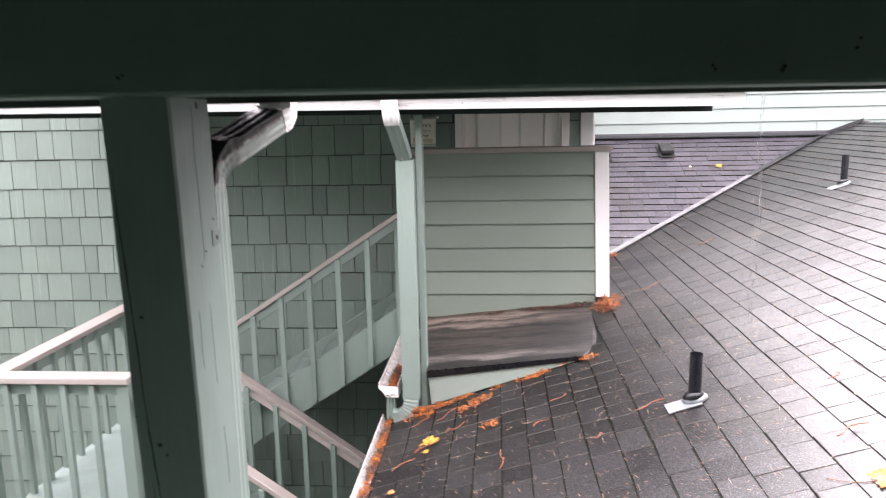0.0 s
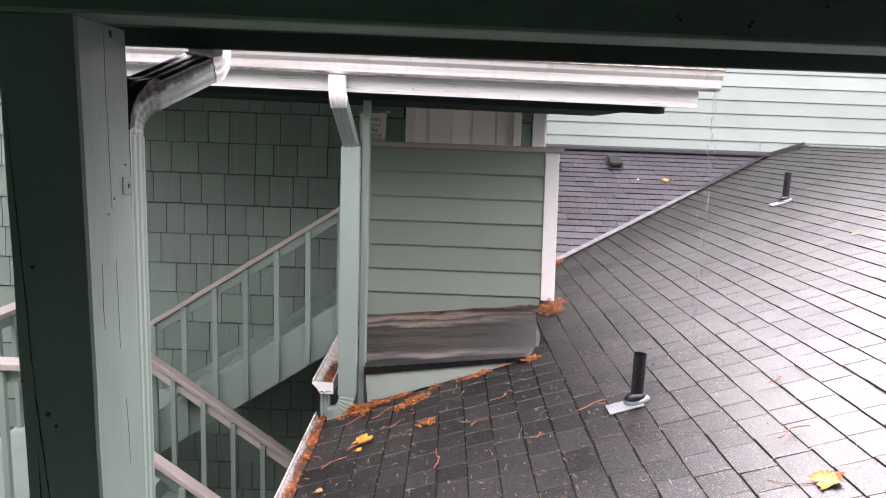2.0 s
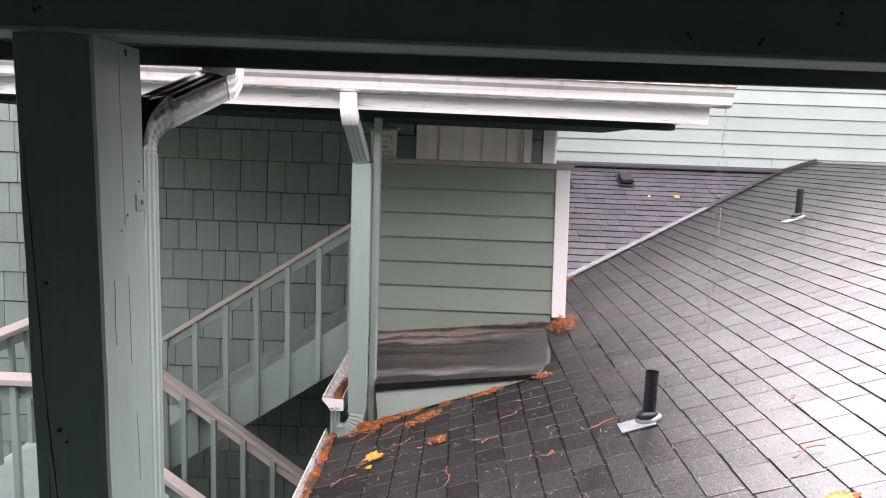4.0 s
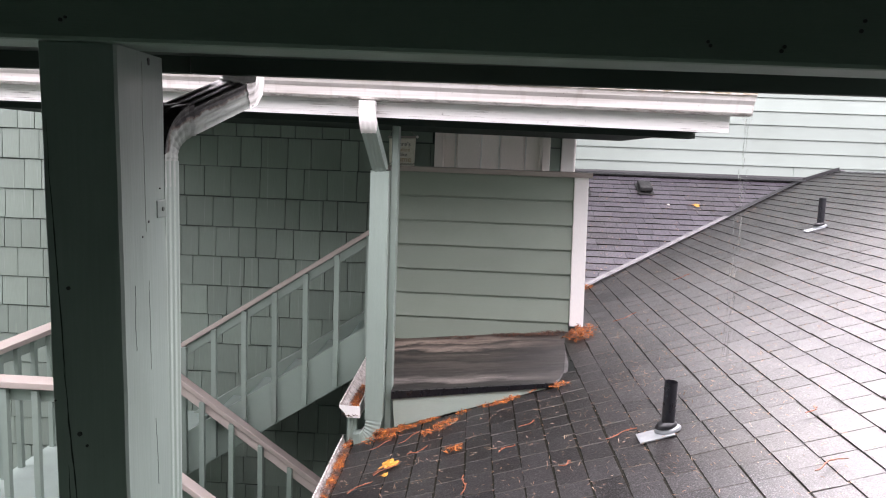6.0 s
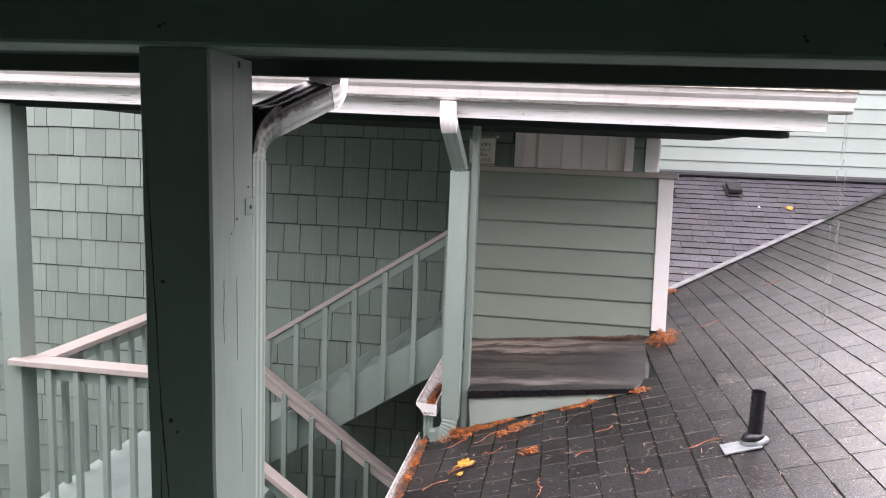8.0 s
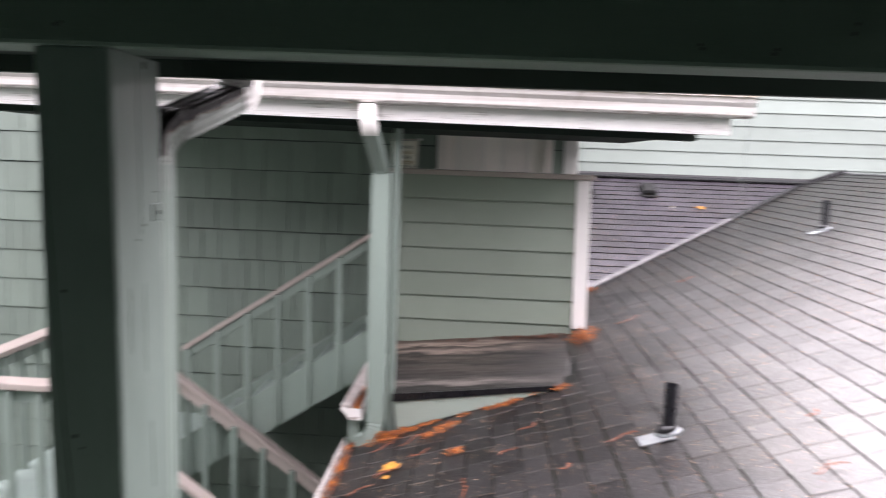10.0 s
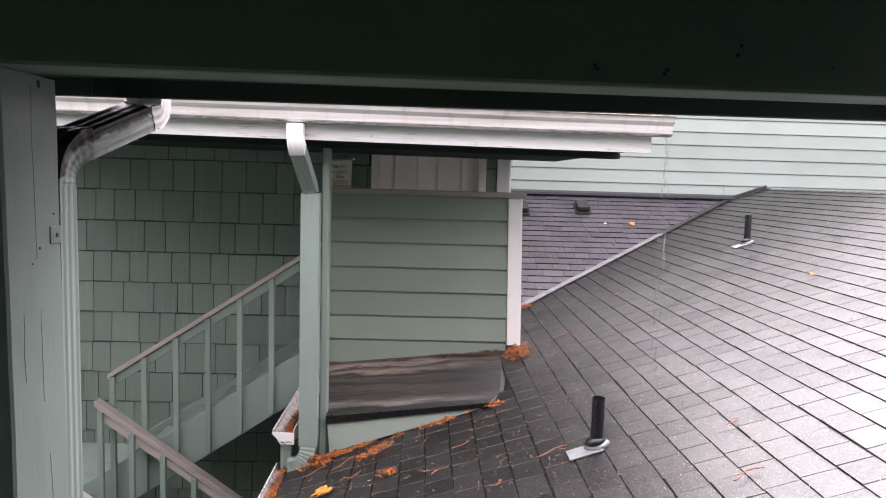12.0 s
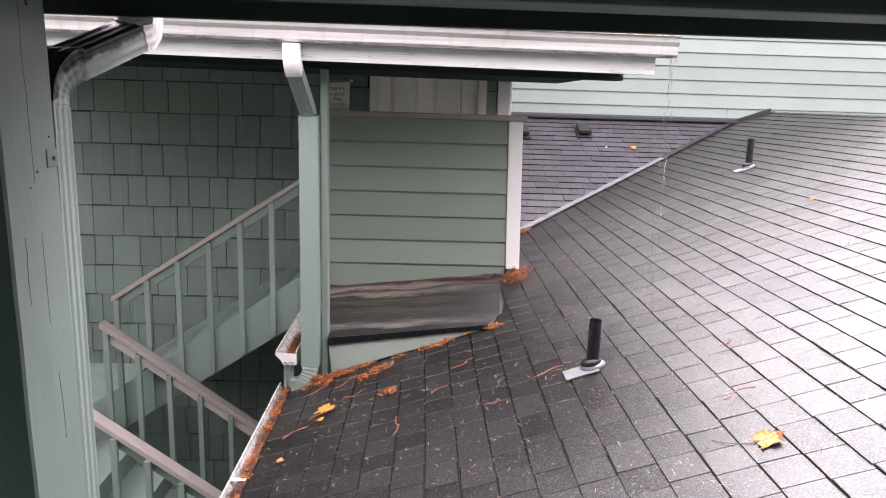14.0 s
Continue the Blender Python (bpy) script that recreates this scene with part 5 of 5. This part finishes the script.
TAB_M = [0, 0, 2, 0, 2, 1, 3]      # top, base, butt, far edge, mossy shaded lip, lit near edge, dirt and shade at the foot of the next course


def tab(w, t, L, moss=0.004, skew=0.0, dirt=0.008):
    """A shingle tab, butt at u = 0 and proud with a mossy, shade-dark lip, running up the slope along u."""
    lip = 0.0078 + t

    def top(u):
        return lip - (lip - 0.003) * u / L

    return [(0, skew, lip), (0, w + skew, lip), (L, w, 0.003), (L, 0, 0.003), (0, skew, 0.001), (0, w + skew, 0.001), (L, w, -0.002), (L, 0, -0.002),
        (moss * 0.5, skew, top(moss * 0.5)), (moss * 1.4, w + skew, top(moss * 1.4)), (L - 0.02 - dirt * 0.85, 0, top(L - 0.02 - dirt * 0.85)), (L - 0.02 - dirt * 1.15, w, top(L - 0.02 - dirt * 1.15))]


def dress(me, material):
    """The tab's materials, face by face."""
    for m_ in (material, M_CUT_LIT, M_MOSS_SHADE, M_GRIME_SHADE):
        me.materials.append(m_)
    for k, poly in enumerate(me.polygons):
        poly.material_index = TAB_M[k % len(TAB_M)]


tab_data, singles = {}, 0
verts, faces = [], []
k0 = math.ceil((EAVE_X - PHASE) / COURSE)
k1 = math.floor((RIDGE_X - 0.04 - PHASE) / COURSE)
for k in range(k0 - 1, k1 + 1):
    x = max(PHASE + COURSE * k, EAVE_X - 0.01)
    xu = min(PHASE + COURSE * (k + 1) + 0.02, RIDGE_X)
    L = (xu - x) / cosr
    y = ROOF_Y0 + rnd.uniform(0, 0.15)
    while y < FAR_Y - 0.03:
        w = round(rnd.choice((0.135, 0.145, 0.15, 0.155, 0.16, 0.165, 0.17, 0.195)), 3)
        y1 = min(y + w, FAR_Y - 0.03)
        # right of the valley only, clear of the shelf and the landing
        yv = (roof_z(min(x + COURSE, RIDGE_X)) - FZ) / FB
        stop = FAR_Y - 0.03
        if x > CORNER_X:
            stop = min(stop, yv - 0.02)
        elif x + 0.10 > 0.425:
            xe = x + 0.10
            v = (xe - 0.425) / 0.70 if xe < 0.53 else 0.15 + (xe - 0.53) / 0.165
            stop = min(PANEL_Y - 0.035, 4.135 + v * 1.145)
        else:
            stop = 4.12
        if y >= stop - 0.02:
            break
        y1 = min(y1, stop)
        w = round(y1 - y, 3)
        t = rnd.choice((0.0, 0.0005, 0.001, 0.002))
        moss, skew, dirt = rnd.choice(((0.001, -0.003, 0.001), (0.002, 0.0, 0.003), (0.003, 0.002, 0.005), (0.004, -0.002, 0.002), (0.001, 0.002, 0.004)))
        if x < 0.45:      # the strip of dirt and painted shade widens towards the eave
            dirt += 0.005
        wav = 0.003 * math.sin(y * 3.1 + k) + rnd.uniform(-0.0015, 0.0015)
        if 1.95 < y < 3.6 and -0.30 < x < 1.75 and singles < 295 and L > 0.12:
            key = (w, t, moss, dirt)
            if key not in tab_data:
                me = bpy.data.meshes.new("shingle")
                me.from_pydata(tab(w - 0.0044, t, L, moss, skew, dirt), [], TAB_Q)
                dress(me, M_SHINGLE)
                tab_data[key] = me
            ob = new("shingle", tab_data[key])
            ob.matrix_world = Matrix.Translation((x + wav, y, roof_z(x + wav) - 0.008)) @ TILT_M
            ob.parent = roof
            singles += 1
        else:
            m = Matrix.Translation((x + wav, y, roof_z(x + wav) - 0.008)) @ TILT_M
            n0 = len(verts)
            verts += [tuple(m @ Vector(p)) for p in tab(w - 0.0044, t, L, moss, skew, dirt)]
            faces += [tuple(i + n0 for i in f_) for f_ in TAB_Q]
        y = y1
me = bpy.data.meshes.new("shingles")
me.from_pydata(verts, [], faces)
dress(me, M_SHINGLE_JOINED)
ob = tagged(new("shingles", me), kind="stuff")
ob.parent = roof
# ridge caps
y = ROOF_Y0
verts, faces = [], []
while y < FAR_Y - 0.12:
    zr = roof_z(RIDGE_X) - 0.002
    n0 = len(verts)
    rough_ = 0.004 * noise.noise(Vector((y * 6, 0, 0)))
    for yy, up in ((y, 0.007 + rough_), (y + 0.172, 0.003)):
        for xx in (-0.05, 0.0, 0.05):
            verts.append((RIDGE_X + xx, yy, zr - abs(xx) * SLOPE + up))
    verts += [(RIDGE_X - 0.05, y, zr - 0.05 * SLOPE), (RIDGE_X, y, zr), (RIDGE_X + 0.05, y, zr - 0.05 * SLOPE), (RIDGE_X - 0.05, y + 0.172, zr - 0.05 * SLOPE)]
    faces += [(n0, n0 + 1, n0 + 4, n0 + 3), (n0 + 1, n0 + 2, n0 + 5, n0 + 4), (n0, n0 + 6, n0 + 7, n0 + 1), (n0 + 1, n0 + 7, n0 + 8, n0 + 2), (n0, n0 + 3, n0 + 9, n0 + 6)]
    y += 0.165
me = bpy.data.meshes.new("ridge_caps")
me.from_pydata(verts, [], faces)
me.materials.append(M_RUBBER)
ob = tagged(new("ridge_caps", me), kind="stuff")
ob.parent = roof
# far slope
TILT_F = Matrix.Rotation(math.atan(FB), 4, "X") @ Matrix.Rotation(math.pi / 2, 4, "Z")
cosf = math.cos(math.atan(FB))
verts, faces = [], []
y = 6.36
while y < FAR_Y - 0.04:
    x = CORNER_X + 0.01 + rnd.uniform(0, 0.1)
    end = valley_x(min(y + 0.131, FAR_Y)) - 0.02
    L = (min(0.131 + 0.02, FAR_Y - y)) / cosf
    while x < end - 0.03:
        w = min(rnd.choice((0.13, 0.155, 0.165, 0.18, 0.21, 0.25)), end - x)
        m = Matrix.Translation((x + w, y + rnd.uniform(-0.002, 0.002), FZ + FB * y - 0.008)) @ TILT_F
        n0 = len(verts)
        verts += [tuple(m @ Vector(p)) for p in tab(w - 0.0044, rnd.choice((0, 0, 0.002, 0.004)), L)]
        faces += [tuple(i + n0 for i in f_) for f_ in TAB_Q]
        x += w
    y += 0.131
me = bpy.data.meshes.new("shingles")
me.from_pydata(verts, [], faces)
dress(me, M_SHINGLE_FAR_LIT)
ob = tagged(new("shingles", me), kind="stuff")
ob.parent = far_roof
